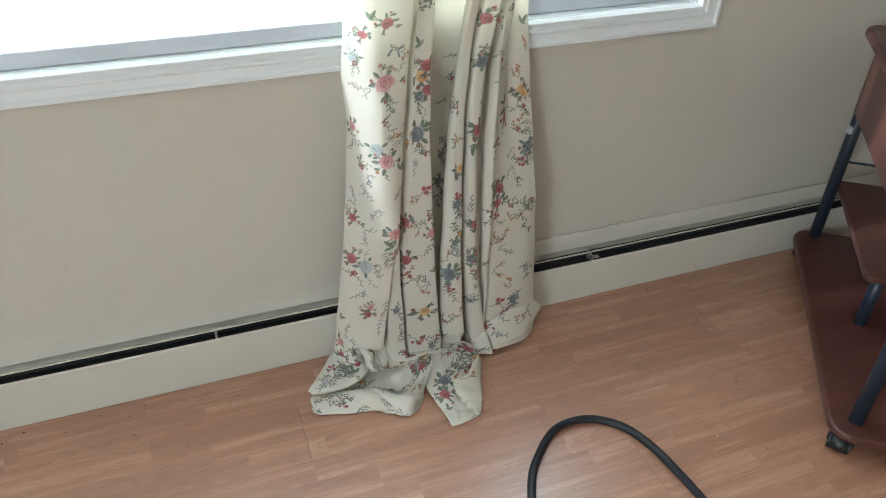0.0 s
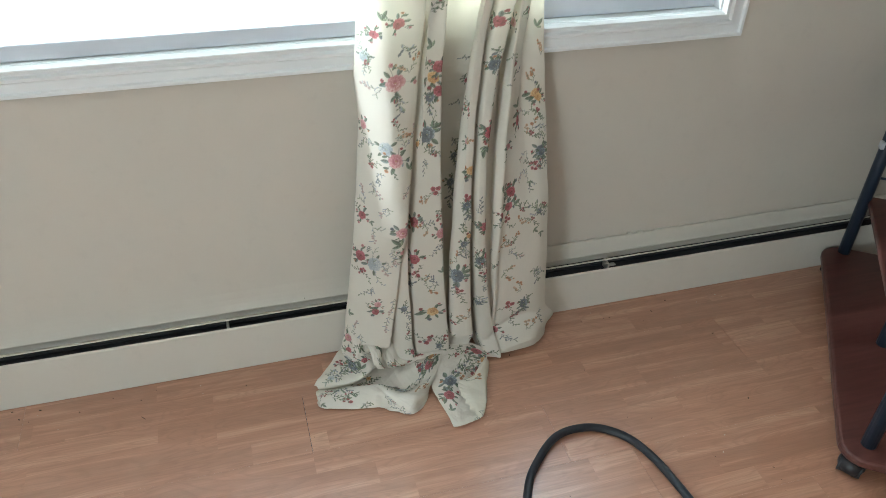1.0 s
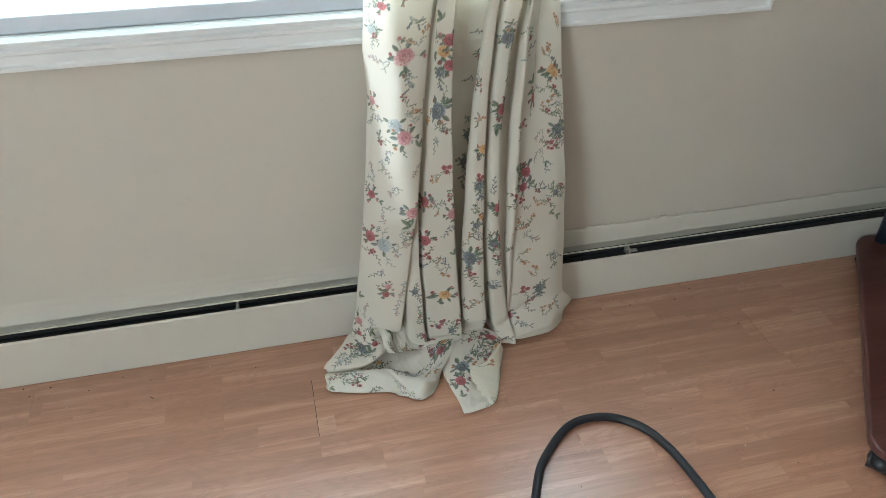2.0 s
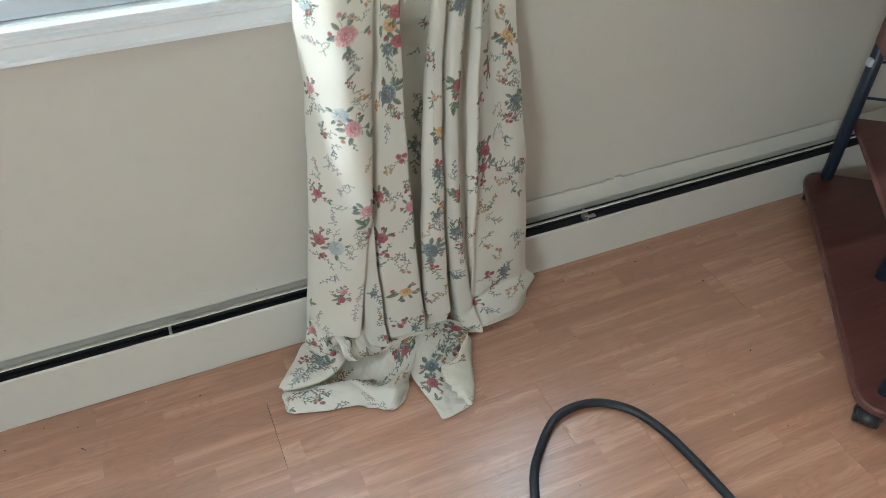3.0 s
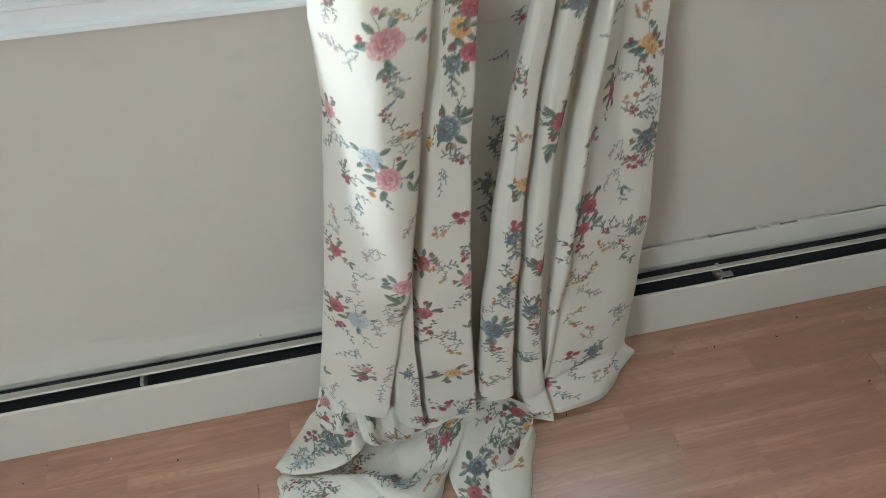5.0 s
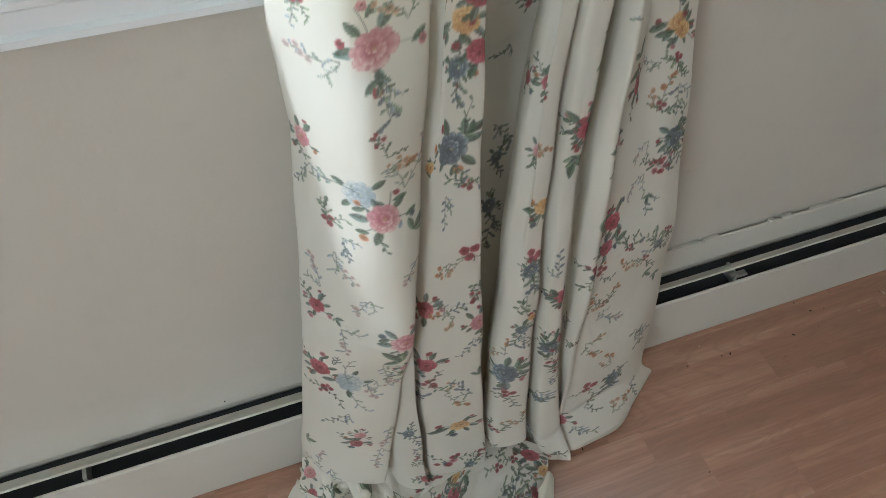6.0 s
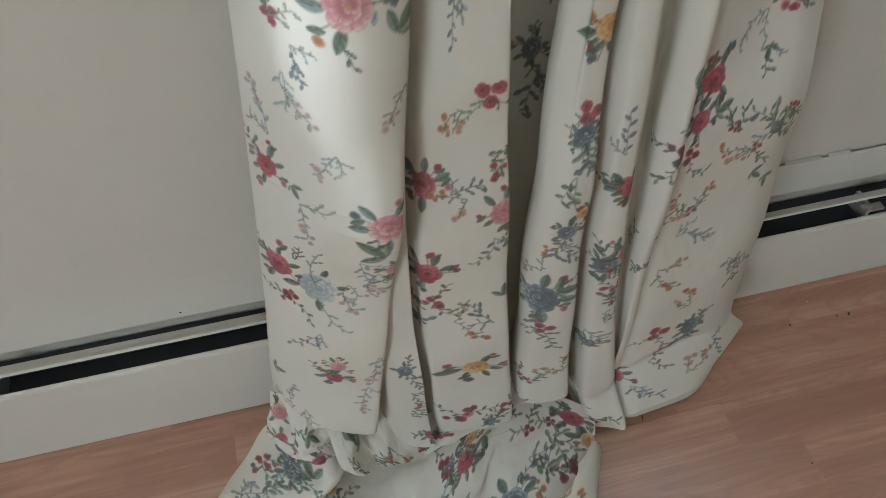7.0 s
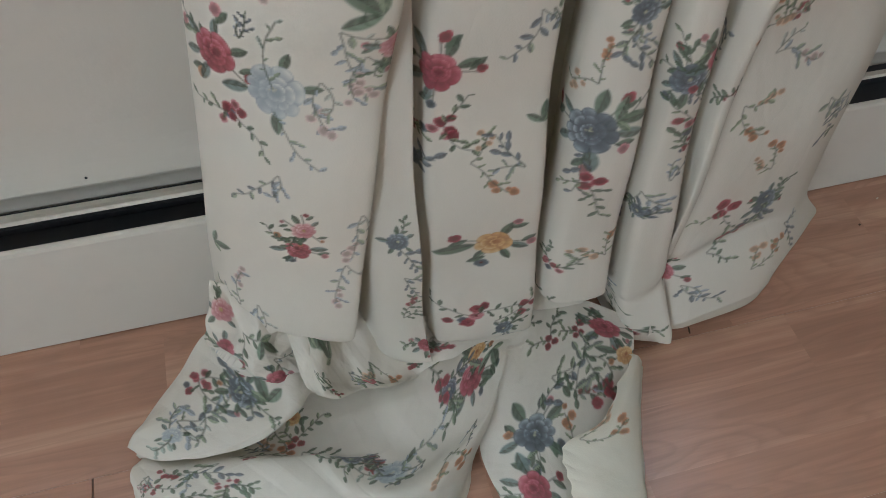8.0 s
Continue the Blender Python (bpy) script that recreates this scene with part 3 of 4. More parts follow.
# where each fold runs at 0.15, 0.45 and 0.75 m above the floor
EDGES = {"left": (0.552, 0.590, 0.622), "a": (0.660, 0.699, 0.738), "a2": (0.708, 0.706, 0.742), "b": (0.803, 0.789, 0.796), "d0": (0.811, 0.818, 0.856),
         "d1": (0.869, 0.860, 0.881), "e0": (0.882, 0.868, 0.889), "e1": (0.923, 0.898, 0.924), "f0": (0.928, 0.920, 0.946), "f1": (0.935, 0.944, 0.966), "right": (1.093, 1.079, 1.062)}
# knots of the cloth from fold to fold: the fold, the way beside it, and how far behind the front it lies low down and high up
LEFT_KNOTS = (("left", 0.004, 0.100, 0.080), ("left", 0.000, 0.084, 0.062), ("left", 0.010, 0.064, 0.044), ("left", 0.026, 0.047, 0.028), ("left", 0.045, 0.033, 0.014), ("left", 0.063, 0.024, 0.006),
              ("a", -0.022, 0.015, 0.001), ("a", -0.006, 0.011, 0.002), ("a", -0.0005, 0.013, 0.007), ("a", -0.003, 0.022, 0.016), ("a", -0.012, 0.066, 0.038), ("a", -0.004, 0.070, 0.046), ("a2", -0.038, 0.022, 0.036),
              ("a2", -0.004, 0.009, 0.024), ("a2", -0.0005, 0.014, 0.027), ("a2", -0.006, 0.058, 0.034), ("a2", 0.006, 0.030, 0.022), ("a2", 0.014, 0.016, 0.012), ("b", -0.040, 0.010, 0.008), ("b", -0.006, 0.007, 0.007),
              ("b", -0.0005, 0.012, 0.011), ("b", -0.004, 0.024, 0.022), ("b", -0.010, 0.070, 0.062), ("b", 0.002, 0.110, 0.100), ("d0", 0.000, 0.114, 0.100), ("d0", 0.050, 0.114, 0.100))
RIGHT_KNOTS = (("d0", 0.040, 0.108, 0.096), ("d0", 0.024, 0.084, 0.076), ("d0", 0.004, 0.040, 0.036), ("d0", 0.003, 0.022, 0.020), ("d0", 0.014, 0.008, 0.008), ("d1", -0.020, 0.003, 0.002), ("d1", -0.005, 0.003, 0.002),
               ("d1", -0.0005, 0.008, 0.006), ("d1", -0.002, 0.022, 0.016), ("d1", -0.006, 0.068, 0.060), ("e0", -0.002, 0.068, 0.060), ("e0", 0.001, 0.022, 0.026), ("e0", 0.008, 0.006, 0.008), ("e1", -0.014, 0.003, 0.005),
               ("e1", -0.004, 0.004, 0.006), ("e1", 0.000, 0.010, 0.014), ("e1", -0.002, 0.030, 0.048), ("f0", 0.004, 0.032, 0.064), ("f0", 0.003, 0.020, 0.032), ("f1", -0.008, 0.011, 0.014), ("f1", 0.000, 0.012, 0.018),
               ("f1", 0.006, 0.018, 0.034), ("f1", 0.030, 0.016, 0.052), ("right", -0.060, 0.022, 0.064), ("right", -0.026, 0.034, 0.060), ("right", 0.000, 0.052, 0.062))
LEFT_AT = (0, 1, 2, 4, 5, 7, 8, 9, 10, 11, 12, 14, 15, 16, 18, 20, 21, 22, 23, 24, 25)
RIGHT_AT = (0, 1, 2, 4, 6, 7, 9, 10, 11, 12, 14, 16, 17, 18, 19, 21, 22, 23, 24, 25)


def front(z):
    """How far out the curtain's foremost folds hang at each height."""
    return np.interp(z, (0.0, 0.10, 0.20, 0.43, 0.60, 0.80, 1.0, 2.1), (1.600, 1.605, 1.610, 1.625, 1.658, 1.695, 1.712, 1.715))


def hang(knots, z, step):
    """Places over heights z of a cloth that runs through the knots, and the way along the cloth of each column."""
    zc = np.clip(z, 0.02, 0.95)[:, None]
    kx, ky = [], []
    for edge, dx, low, high in knots:
        a, b, c = EDGES[edge]
        q = (zc - 0.15) / 0.30
        kx.append(a * (q - 1) * (q - 2) / 2 - b * q * (q - 2) + c * q * (q - 1) / 2 + dx)
        h = np.clip((zc - 0.15) / 0.6, 0, 1)
        ky.append(front(z)[:, None] + low + (high - low) * h)
    kx, ky = np.hstack(kx), np.hstack(ky)
    n = len(knots)
    dense = np.linspace(0, n - 1, n * 60)
    mid = np.argmin(np.abs(z - 0.35))
    w = spline_weights(dense, n)
    way = np.concatenate([[0], np.cumsum(np.hypot(np.diff(w @ kx[mid]), np.diff(w @ ky[mid])))])
    s = np.arange(0, way[-1], step)
    t = np.interp(s, way, dense)
    # pressed cotton: nearly flat between the folds, with tight bends at them
    i = np.clip(np.floor(t).astype(int), 0, n - 2)
    flat = np.zeros((len(t), n))
    flat[np.arange(len(t)), i], flat[np.arange(len(t)), i + 1] = 1 - (t - i), t - i
    w = 0.85 * spline_weights(t, n) + 0.15 * flat
    x, y = kx @ w.T, ky @ w.T
    limit = np.interp(z, (0, 0.17, 0.21, 0.74, 0.78), (1.733, 1.733, 1.780, 1.780, 1.770))[:, None]
    y = np.minimum(y, limit - 0.004 * np.sin(t)[None, :] ** 2)
    return x, y, s, t


def heights(low):
    return np.concatenate([np.arange(low, 0.45, FINE), np.arange(0.45, 0.70, 0.0014), np.arange(0.70, 1.02, 0.0022), np.arange(1.02, 2.06, 0.03)])


FINE = 0.0010
curtain = tagged(empty("curtain", (0.82, 1.66, 0)), "long cream cotton curtain with floral print pooling on the floor", "curtain")

# the left width: it sags at the foot and turns under
z_left = heights(0.03)
x, y, s_left, t_left = hang(LEFT_KNOTS, z_left, FINE)
t_left = np.interp(t_left, LEFT_AT, range(len(LEFT_AT)))
rows_z = np.repeat(z_left[:, None], len(s_left), 1)
foot = (np.interp(t_left, (0, 1.5, 3, 6, 8, 9.5, 11, 12.5, 14, 17), (0.045, 0.055, 0.106, 0.094, 0.082, 0.056, 0.046, 0.062, 0.064, 0.057)) + 0.003 * np.sin(t_left * 2.3))[None, :]
under = np.clip(foot - rows_z, 0, None)
bend = 0.015
ang = np.clip(under / bend, 0, 2.2)
rows_z = np.where(under > 0, foot - bend * np.sin(ang), rows_z)
y = y + np.where(under > 0, bend * (1 - np.cos(ang)), 0)
low = np.clip((0.30 - z_left) / 0.30, 0, 1)[:, None]
y += 0.004 * np.sin(s_left[None, :] * 38 + rows_z * 26) * low + 0.0025 * np.sin(s_left[None, :] * 17 - rows_z * 41 + 1.0)
x += 0.003 * np.sin(rows_z * 23 + s_left[None, :] * 9) * low
x -= 0.014 * np.clip((rows_z - 0.68) / 0.10, 0, 1) * np.clip((3.5 - t_left) / 3.0, 0, 1)[None, :]
ridge_at = 0.080 + (0.80 - rows_z) * 0.17
ridge = np.exp(-((s_left[None, :] - ridge_at) / 0.044) ** 2) * (0.5 - 0.5 * np.cos(np.pi * np.clip((rows_z - 0.28) / 0.22, 0, 1)))
y -= 0.023 * ridge
left_print = Print(s_left, z_left, 3)
# pale and ghost motifs paint the washed-out sheen of this width into its print
LEFT_MOTIFS_A = (("leafpair", 0.028, 0.176, 0.2, 0.8), ("pink", 0.033, 0.681, 0.0, 0.7), ("ghost", 0.038, 0.834, 0.0, 0.8), ("sprig", 0.042, 0.654, 4.6, 0.7),
    ("trio", 0.043, 0.821, 2.0, 0.5), ("rose", 0.044, 0.464, 0.0, 0.8), ("rose", 0.046, 0.357, 0.0, 1.05), ("pale", 0.049, 0.495, 1.4, 0.8),
    ("rose", 0.055, 0.885, 0.0, 0.7), ("spray", 0.058, 0.315, 3.0, 0.9), ("trio", 0.061, 0.594, 3.0, 0.55), ("sprig", 0.065, 0.375, 1.2, 0.4),
    ("pale", 0.066, 0.558, 4.2, 0.8), ("leafpair", 0.067, 0.457, 5.2, 0.5), ("pale", 0.070, 0.128, 4.3, 1.0), ("leafpair", 0.071, 0.916, 1.0, 0.9),
    ("pale", 0.073, 0.443, 5.2, 0.7), ("sprig", 0.074, 0.58, 5.2, 0.6), ("pale", 0.078, 0.775, 3.2, 0.7), ("ghost", 0.086, 0.343, 0.0, 1.3),
    ("sprig", 0.088, 0.278, 4.0, 0.9), ("ghost", 0.091, 0.642, 1.0, 1.05),)
LEFT_MOTIFS_B = (("rose", 0.103, 0.205, 0.0, 0.75), ("pale", 0.103, 0.503, 4.5, 0.6), ("pink", 0.106, 0.228, 0.0, 0.6), ("rose", 0.105, 0.907, 0.0, 0.8),
    ("pink", 0.105, 0.786, 0.4, 1.3), ("sprig", 0.106, 0.759, 5.2, 0.8), ("pale", 0.114, 0.355, 4.4, 0.8), ("pink", 0.113, 0.617, 0.0, 1.05),
    ("sprig", 0.112, 0.867, 4.8, 0.9), ("buds", 0.114, 0.666, 0.3, 0.6), ("green", 0.114, 0.684, 1.5, 0.5), ("pale", 0.121, 0.395, 5.0, 1.0),
    ("buds", 0.129, 0.803, 1.2, 0.9), ("pale", 0.130, 0.645, 0.8, 1.0), ("pale", 0.137, 0.379, 4.5, 0.7), ("pale", 0.139, 0.192, 4.2, 0.9),
    ("pink", 0.140, 0.445, 0.4, 1.0), ("leafpair", 0.142, 0.41, 2.6, 1.2), ("leafpair", 0.142, 0.596, 0.9, 0.9), ("pale", 0.145, 0.247, -1.8, 0.9),
    ("pale", 0.149, 0.559, 4.4, 0.5), ("pink", 0.153, 0.386, 0.0, 0.7),)
LEFT_MOTIFS_C = (("green", 0.278, 0.104, 1.4, 0.6), ("peony", 0.280, 0.208, 0.4, 0.55), ("sprig", 0.282, 0.166, 4.9, 0.7), ("peony", 0.356, 0.269, 2.0, 0.45),
    ("spray", 0.357, 0.299, 0.0, 0.4), ("rose", 0.376, 0.451, 0.0, 0.95), ("rose", 0.377, 0.351, 0.0, 1.05), ("gold", 0.374, 0.639, 2.0, 0.55),
    ("spray", 0.382, 0.304, 5.2, 0.9), ("buds", 0.398, 0.274, 5.6, 0.8), ("sprig", 0.401, 0.44, 0.3, 0.7), ("spray", 0.396, 0.098, 0.2, 1.1),
    ("leafpair", 0.397, 0.786, 3.4, 0.8), ("sprig", 0.412, 0.603, 4.6, 0.7), ("leafpair", 0.411, 0.81, 1.8, 1.2), ("buds", 0.415, 0.517, 3.0, 0.6),
    ("buds", 0.416, 0.435, 3.1, 0.7), ("peony", 0.418, 0.66, 0.5, 1.2), ("gold", 0.415, 0.186, 0.0, 1.1), ("green", 0.418, 0.922, 1.6, 1.0),
    ("peony", 0.426, 0.742, 0.0, 0.6), ("leafpair", 0.426, 0.852, 2.2, 1.0),)
LEFT_MOTIFS_D = (("leafpair", 0.432, 0.673, 0.5, 1.0), ("gold", 0.431, 0.784, 0.4, 1.0), ("trio", 0.436, 0.528, 0.5, 0.95), ("trio", 0.437, 0.612, 3.0, 0.55),
    ("sprig", 0.437, 0.39, 4.6, 0.8), ("sprig", 0.436, 0.267, 1.9, 0.8), ("rose", 0.444, 0.806, 0.0, 0.95), ("rose", 0.444, 0.753, 0.0, 0.85),
    ("pink", 0.445, 0.418, 0.5, 0.85), ("sprig", 0.444, 0.39, 4.6, 0.5), ("buds", 0.459, 0.673, 0.7, 0.7), ("leafpair", 0.447, 0.303, 1.5, 0.7),
    ("green", 0.456, 0.478, 4.4, 0.6), ("pink", 0.470, 0.234, 0.0, 0.55),
    ("sprig", 0.581, 0.601, 5.0, 0.8),
    ("peony", 0.588, 0.488, 0.0, 0.6), ("peony", 0.592, 0.554, 0.0, 0.5),)
LEFT_MOTIFS_E = (("sprig", 0.596, 0.467, 4.6, 0.9), ("sprig", 0.586, 0.690, 4.6, 0.45), ("rose", 0.596, 0.735, 0.0, 0.40), ("sprig", 0.590, 0.800, 4.4, 0.45), ("trio", 0.600, 0.860, 0.0, 0.4),
    ("green", 0.414, 0.086, 0.3, 0.8), ("peony", 0.423, 0.074, 0.0, 0.5), ("rose", 0.483, 0.066, 0.0, 0.75), ("rose", 0.295, 0.066, 0.0, 0.6), ("pale", 0.052, 0.118, 1.4, 0.8))
LEFT_MOTIFS = LEFT_MOTIFS_A + LEFT_MOTIFS_B + LEFT_MOTIFS_C + LEFT_MOTIFS_D + LEFT_MOTIFS_E
for entry in LEFT_MOTIFS:
    left_print.motif(*entry)
left_drop = at_origin(cloth("left_width", np.stack([x, y, rows_z], -1), left_print, curtain), curtain)

# the right width: a tucked hem under the round folds, a flared one beside them
z_right = heights(0.008)
x, y, s_right, t_right = hang(RIGHT_KNOTS, z_right, FINE)
t_right = np.interp(t_right, RIGHT_AT, range(len(RIGHT_AT)))
rows_z = np.repeat(z_right[:, None], len(s_right), 1)
tuck = np.clip((9.6 - t_right) / 3.4, 0, 1)[None, :]
line = (0.112 - 0.005 * t_right + 0.005 * np.sin(t_right * 1.7))[None, :]
below = np.clip((line - rows_z) / 0.006, 0, 1)
y += tuck * below * (0.024 + 0.008 * np.sin(s_right[None, :] * 55 + rows_z * 30))
x += tuck * below * 0.006 * np.sin(rows_z * 70 + s_right[None, :] * 20)
rows_z = rows_z + tuck * np.clip(line - rows_z, 0, None) * 0.22
flare = (np.clip((t_right - 6.2) / 5.5, 0, 1) * np.clip((19.0 - t_right) / 3.0, 0, 1))[None, :]
ridge = (0.070 + 0.0045 * (t_right - 9) + 0.009 * np.sin(t_right * 1.9 + 1.0))[None, :]
out = np.clip((ridge - rows_z) / 0.08, 0, 1)
y -= flare * out ** 1.4 * (0.022 + 0.006 * np.sin(t_right * 0.8)[None, :])
y += flare * (0.004 + 0.005 * np.sin(t_right * 1.4) ** 2)[None, :] * np.exp(-((rows_z - ridge) / 0.012) ** 2)
rows_z = rows_z + flare * out * 0.010
x += np.clip((t_right - 15.5) / 3.5, 0, 1)[None, :] * (0.006 * out + 0.026 * np.exp(-((rows_z - 0.075) / 0.026) ** 2))
low = np.clip((0.30 - z_right) / 0.30, 0, 1)[:, None]
y += 0.003 * np.sin(s_right[None, :] * 31 + rows_z * 30) * low + 0.0022 * np.sin(s_right[None, :] * 15 - rows_z * 37)
right_print = Print(s_right, z_right, 5)
RIGHT_MOTIFS_A = (("rose", 0.080, 0.7, 0.0, 0.6), ("pink", 0.111, 0.633, 0.0, 0.5), ("leafpair", 0.110, 0.839, 0.8, 0.9), ("rose", 0.110, 0.704, 0.0, 0.7),
    ("buds", 0.109, 0.324, 1.6, 0.7), ("peony", 0.109, 0.288, 0.0, 1.1), ("spray", 0.103, 0.136, 0.0, 0.7), ("buds", 0.110, 0.653, 4.9, 0.8),
    ("peony", 0.130, 0.479, 0.0, 0.6), ("green", 0.128, 0.445, 4.5, 1.1), ("trio", 0.115, 0.243, 0.0, 0.7), ("trio", 0.134, 0.5, 0.0, 0.8),
    ("peony", 0.132, 0.482, 0.0, 0.5), ("sprig", 0.124, 0.366, 4.6, 0.7), ("peony", 0.126, 0.379, 0.0, 0.6), ("leafpair", 0.123, 0.298, 0.2, 1.0),
    ("gold", 0.139, 0.566, 0.0, 0.8), ("gold", 0.138, 0.402, 1.0, 0.5), ("gold", 0.144, 0.565, 0.0, 1.0), ("buds", 0.137, 0.15, 1.5, 0.7),
    ("sprig", 0.257, 0.075, 5.4, 0.7), ("sprig", 0.280, 0.213, 4.6, 0.9),
    ("spray", 0.091, 0.082, 0.0, 0.6), ("green", 0.138, 0.09, 5.4, 0.7), ("peony", 0.143, 0.078, 0.0, 0.35),)
RIGHT_MOTIFS_B = (("peony", 0.279, 0.191, 2.0, 0.4), ("rose", 0.286, 0.894, 0.0, 0.8), ("spray", 0.278, 0.019, 0.0, 0.6), ("peony", 0.292, 0.324, 1.0, 0.8),
    ("sprig", 0.296, 0.453, 1.6, 0.8), ("leafpair", 0.296, 0.618, 4.6, 1.0), ("leafpair", 0.298, 0.611, 4.6, 0.9), ("sprig", 0.294, 0.836, 4.7, 1.0),
    ("peony", 0.296, 0.801, 1.0, 0.8), ("rose", 0.302, 0.653, 0.0, 0.9), ("rose", 0.304, 0.419, 0.0, 0.85), ("rose", 0.304, 0.646, 0.0, 0.7),
    ("sprig", 0.296, 0.225, 1.0, 0.7), ("rose", 0.307, 0.417, 0.0, 0.75), ("spray", 0.304, 0.285, 0.0, 0.9), ("spray", 0.305, 0.26, 0.0, 0.5),
    ("leafpair", 0.313, 0.718, 4.7, 1.0), ("gold", 0.313, 0.618, 2.0, 0.6), ("sprig", 0.313, 0.755, 4.7, 0.9), ("rose", 0.313, 0.335, 1.0, 0.9),
    ("sprig", 0.373, 0.306, 1.5, 0.6), ("pink", 0.377, 0.878, 0.0, 0.7),)
RIGHT_MOTIFS_C = (("leafpair", 0.402, 0.499, 0.3, 0.8), ("spray", 0.403, 0.292, 1.0, 0.4), ("spray", 0.404, 0.436, 2.6, 0.9), ("sprig", 0.415, 0.737, 1.4, 0.8),
    ("pink", 0.418, 0.598, 0.0, 0.6), ("green", 0.418, 0.823, 4.7, 0.9), ("rose", 0.420, 0.081, 0.0, 0.65), ("trio", 0.431, 0.416, 0.0, 0.7),
    ("rose", 0.434, 0.486, 0.0, 0.6), ("rose", 0.434, 0.447, 0.3, 0.75), ("buds", 0.434, 0.27, 4.8, 1.0), ("rose", 0.445, 0.898, 0.0, 0.7),
    ("leafpair", 0.445, 0.682, 1.6, 1.0), ("rose", 0.442, 0.481, 1.0, 1.0), ("buds", 0.440, 0.337, 2.0, 0.9), ("leafpair", 0.452, 0.67, 3.6, 1.0),
    ("sprig", 0.434, 0.066, 5.4, 0.8), ("rose", 0.454, 0.649, 1.0, 0.85), ("pale", 0.445, 0.31, 0.3, 0.8), ("leafpair", 0.452, 0.449, 0.4, 0.9),
    ("spray", 0.452, 0.342, 0.4, 0.6), ("green", 0.452, 0.099, 0.5, 0.6),)
RIGHT_MOTIFS_D = (("trio", 0.454, 0.159, 0.0, 0.9), ("buds", 0.459, 0.339, 2.0, 0.8), ("spray", 0.478, 0.43, 0.0, 0.6), ("buds", 0.481, 0.193, 1.6, 0.8),
    ("buds", 0.484, 0.07, 0.6, 0.8), ("peony", 0.488, 0.149, 0.0, 0.6), ("peony", 0.489, 0.157, 0.0, 0.5), ("pale", 0.503, 0.528, 3.4, 0.9),
    ("pale", 0.506, 0.573, 3.4, 0.8), ("buds", 0.507, 0.4, 3.0, 0.9), ("leafpair", 0.510, 0.496, 4.6, 0.6), ("sprig", 0.512, 0.257, 4.6, 1.1),
    ("sprig", 0.512, 0.498, 4.5, 0.6), ("trio", 0.512, 0.4, 0.0, 0.5), ("leafpair", 0.516, 0.366, 5.6, 0.7), ("buds", 0.520, 0.608, 1.5, 0.9),
    ("trio", 0.520, 0.614, 0.0, 0.5), ("spray", 0.521, 0.541, 0.4, 0.7), ("pale", 0.520, 0.663, 3.0, 0.7), ("sprig", 0.522, 0.251, 5.0, 0.8),
    ("sprig", 0.522, 0.104, 5.2, 0.6), ("spray", 0.529, 0.528, 0.0, 0.9),)
RIGHT_MOTIFS_E = (("buds", 0.530, 0.733, 1.5, 0.7), ("peony", 0.531, 0.416, 1.4, 0.5), ("leafpair", 0.532, 0.218, 4.6, 0.5), ("sprig", 0.533, 0.412, 1.9, 1.0),
    ("gold", 0.535, 0.704, 0.0, 0.9), ("leafpair", 0.537, 0.354, 4.8, 0.7), ("trio", 0.539, 0.666, 0.0, 0.5), ("trio", 0.539, 0.664, 0.0, 0.4),
    ("leafpair", 0.542, 0.856, 0.8, 1.0), ("gold", 0.542, 0.696, 0.0, 0.8), ("trio", 0.542, 0.435, 0.0, 0.35), ("peony", 0.543, 0.569, 0.0, 0.9),
    ("sprig", 0.543, 0.635, 4.6, 0.7), ("peony", 0.547, 0.563, 0.0, 0.65), ("trio", 0.549, 0.432, 0.0, 0.5), ("buds", 0.553, 0.792, 1.0, 0.7),)
RIGHT_MOTIFS = RIGHT_MOTIFS_A + RIGHT_MOTIFS_B + RIGHT_MOTIFS_C + RIGHT_MOTIFS_D + RIGHT_MOTIFS_E
for entry in RIGHT_MOTIFS:
    right_print.motif(*entry)
right_drop = at_origin(cloth("right_width", np.stack([x, y, rows_z], -1), right_print, curtain), curtain)


def smooth_line(points, n):
    pts = np.array(points)
    return spline_weights(np.linspace(0, len(pts) - 1, n), len(pts)) @ pts


def creased(s, v, seed, size):
    """Flat facets that meet in sharp creases, as in crumpled cotton, about -1 to 1."""
    rng = np.random.RandomState(seed)
    total = 0
    for k in range(5):
        q = rng.uniform(0, 3.14)
        across = (s * math.cos(q) + v * math.sin(q)) / (size * rng.uniform(0.7, 1.6)) + rng.uniform(0, 2)
        along = (v * math.cos(q) - s * math.sin(q)) / size
        across = across + 0.45 * np.sin(along * rng.uniform(0.5, 1.1) + rng.uniform(0, 6))
        total = total + (2 * np.abs(across % 2 - 1) - 1) * rng.uniform(0.2, 0.5)
    return total


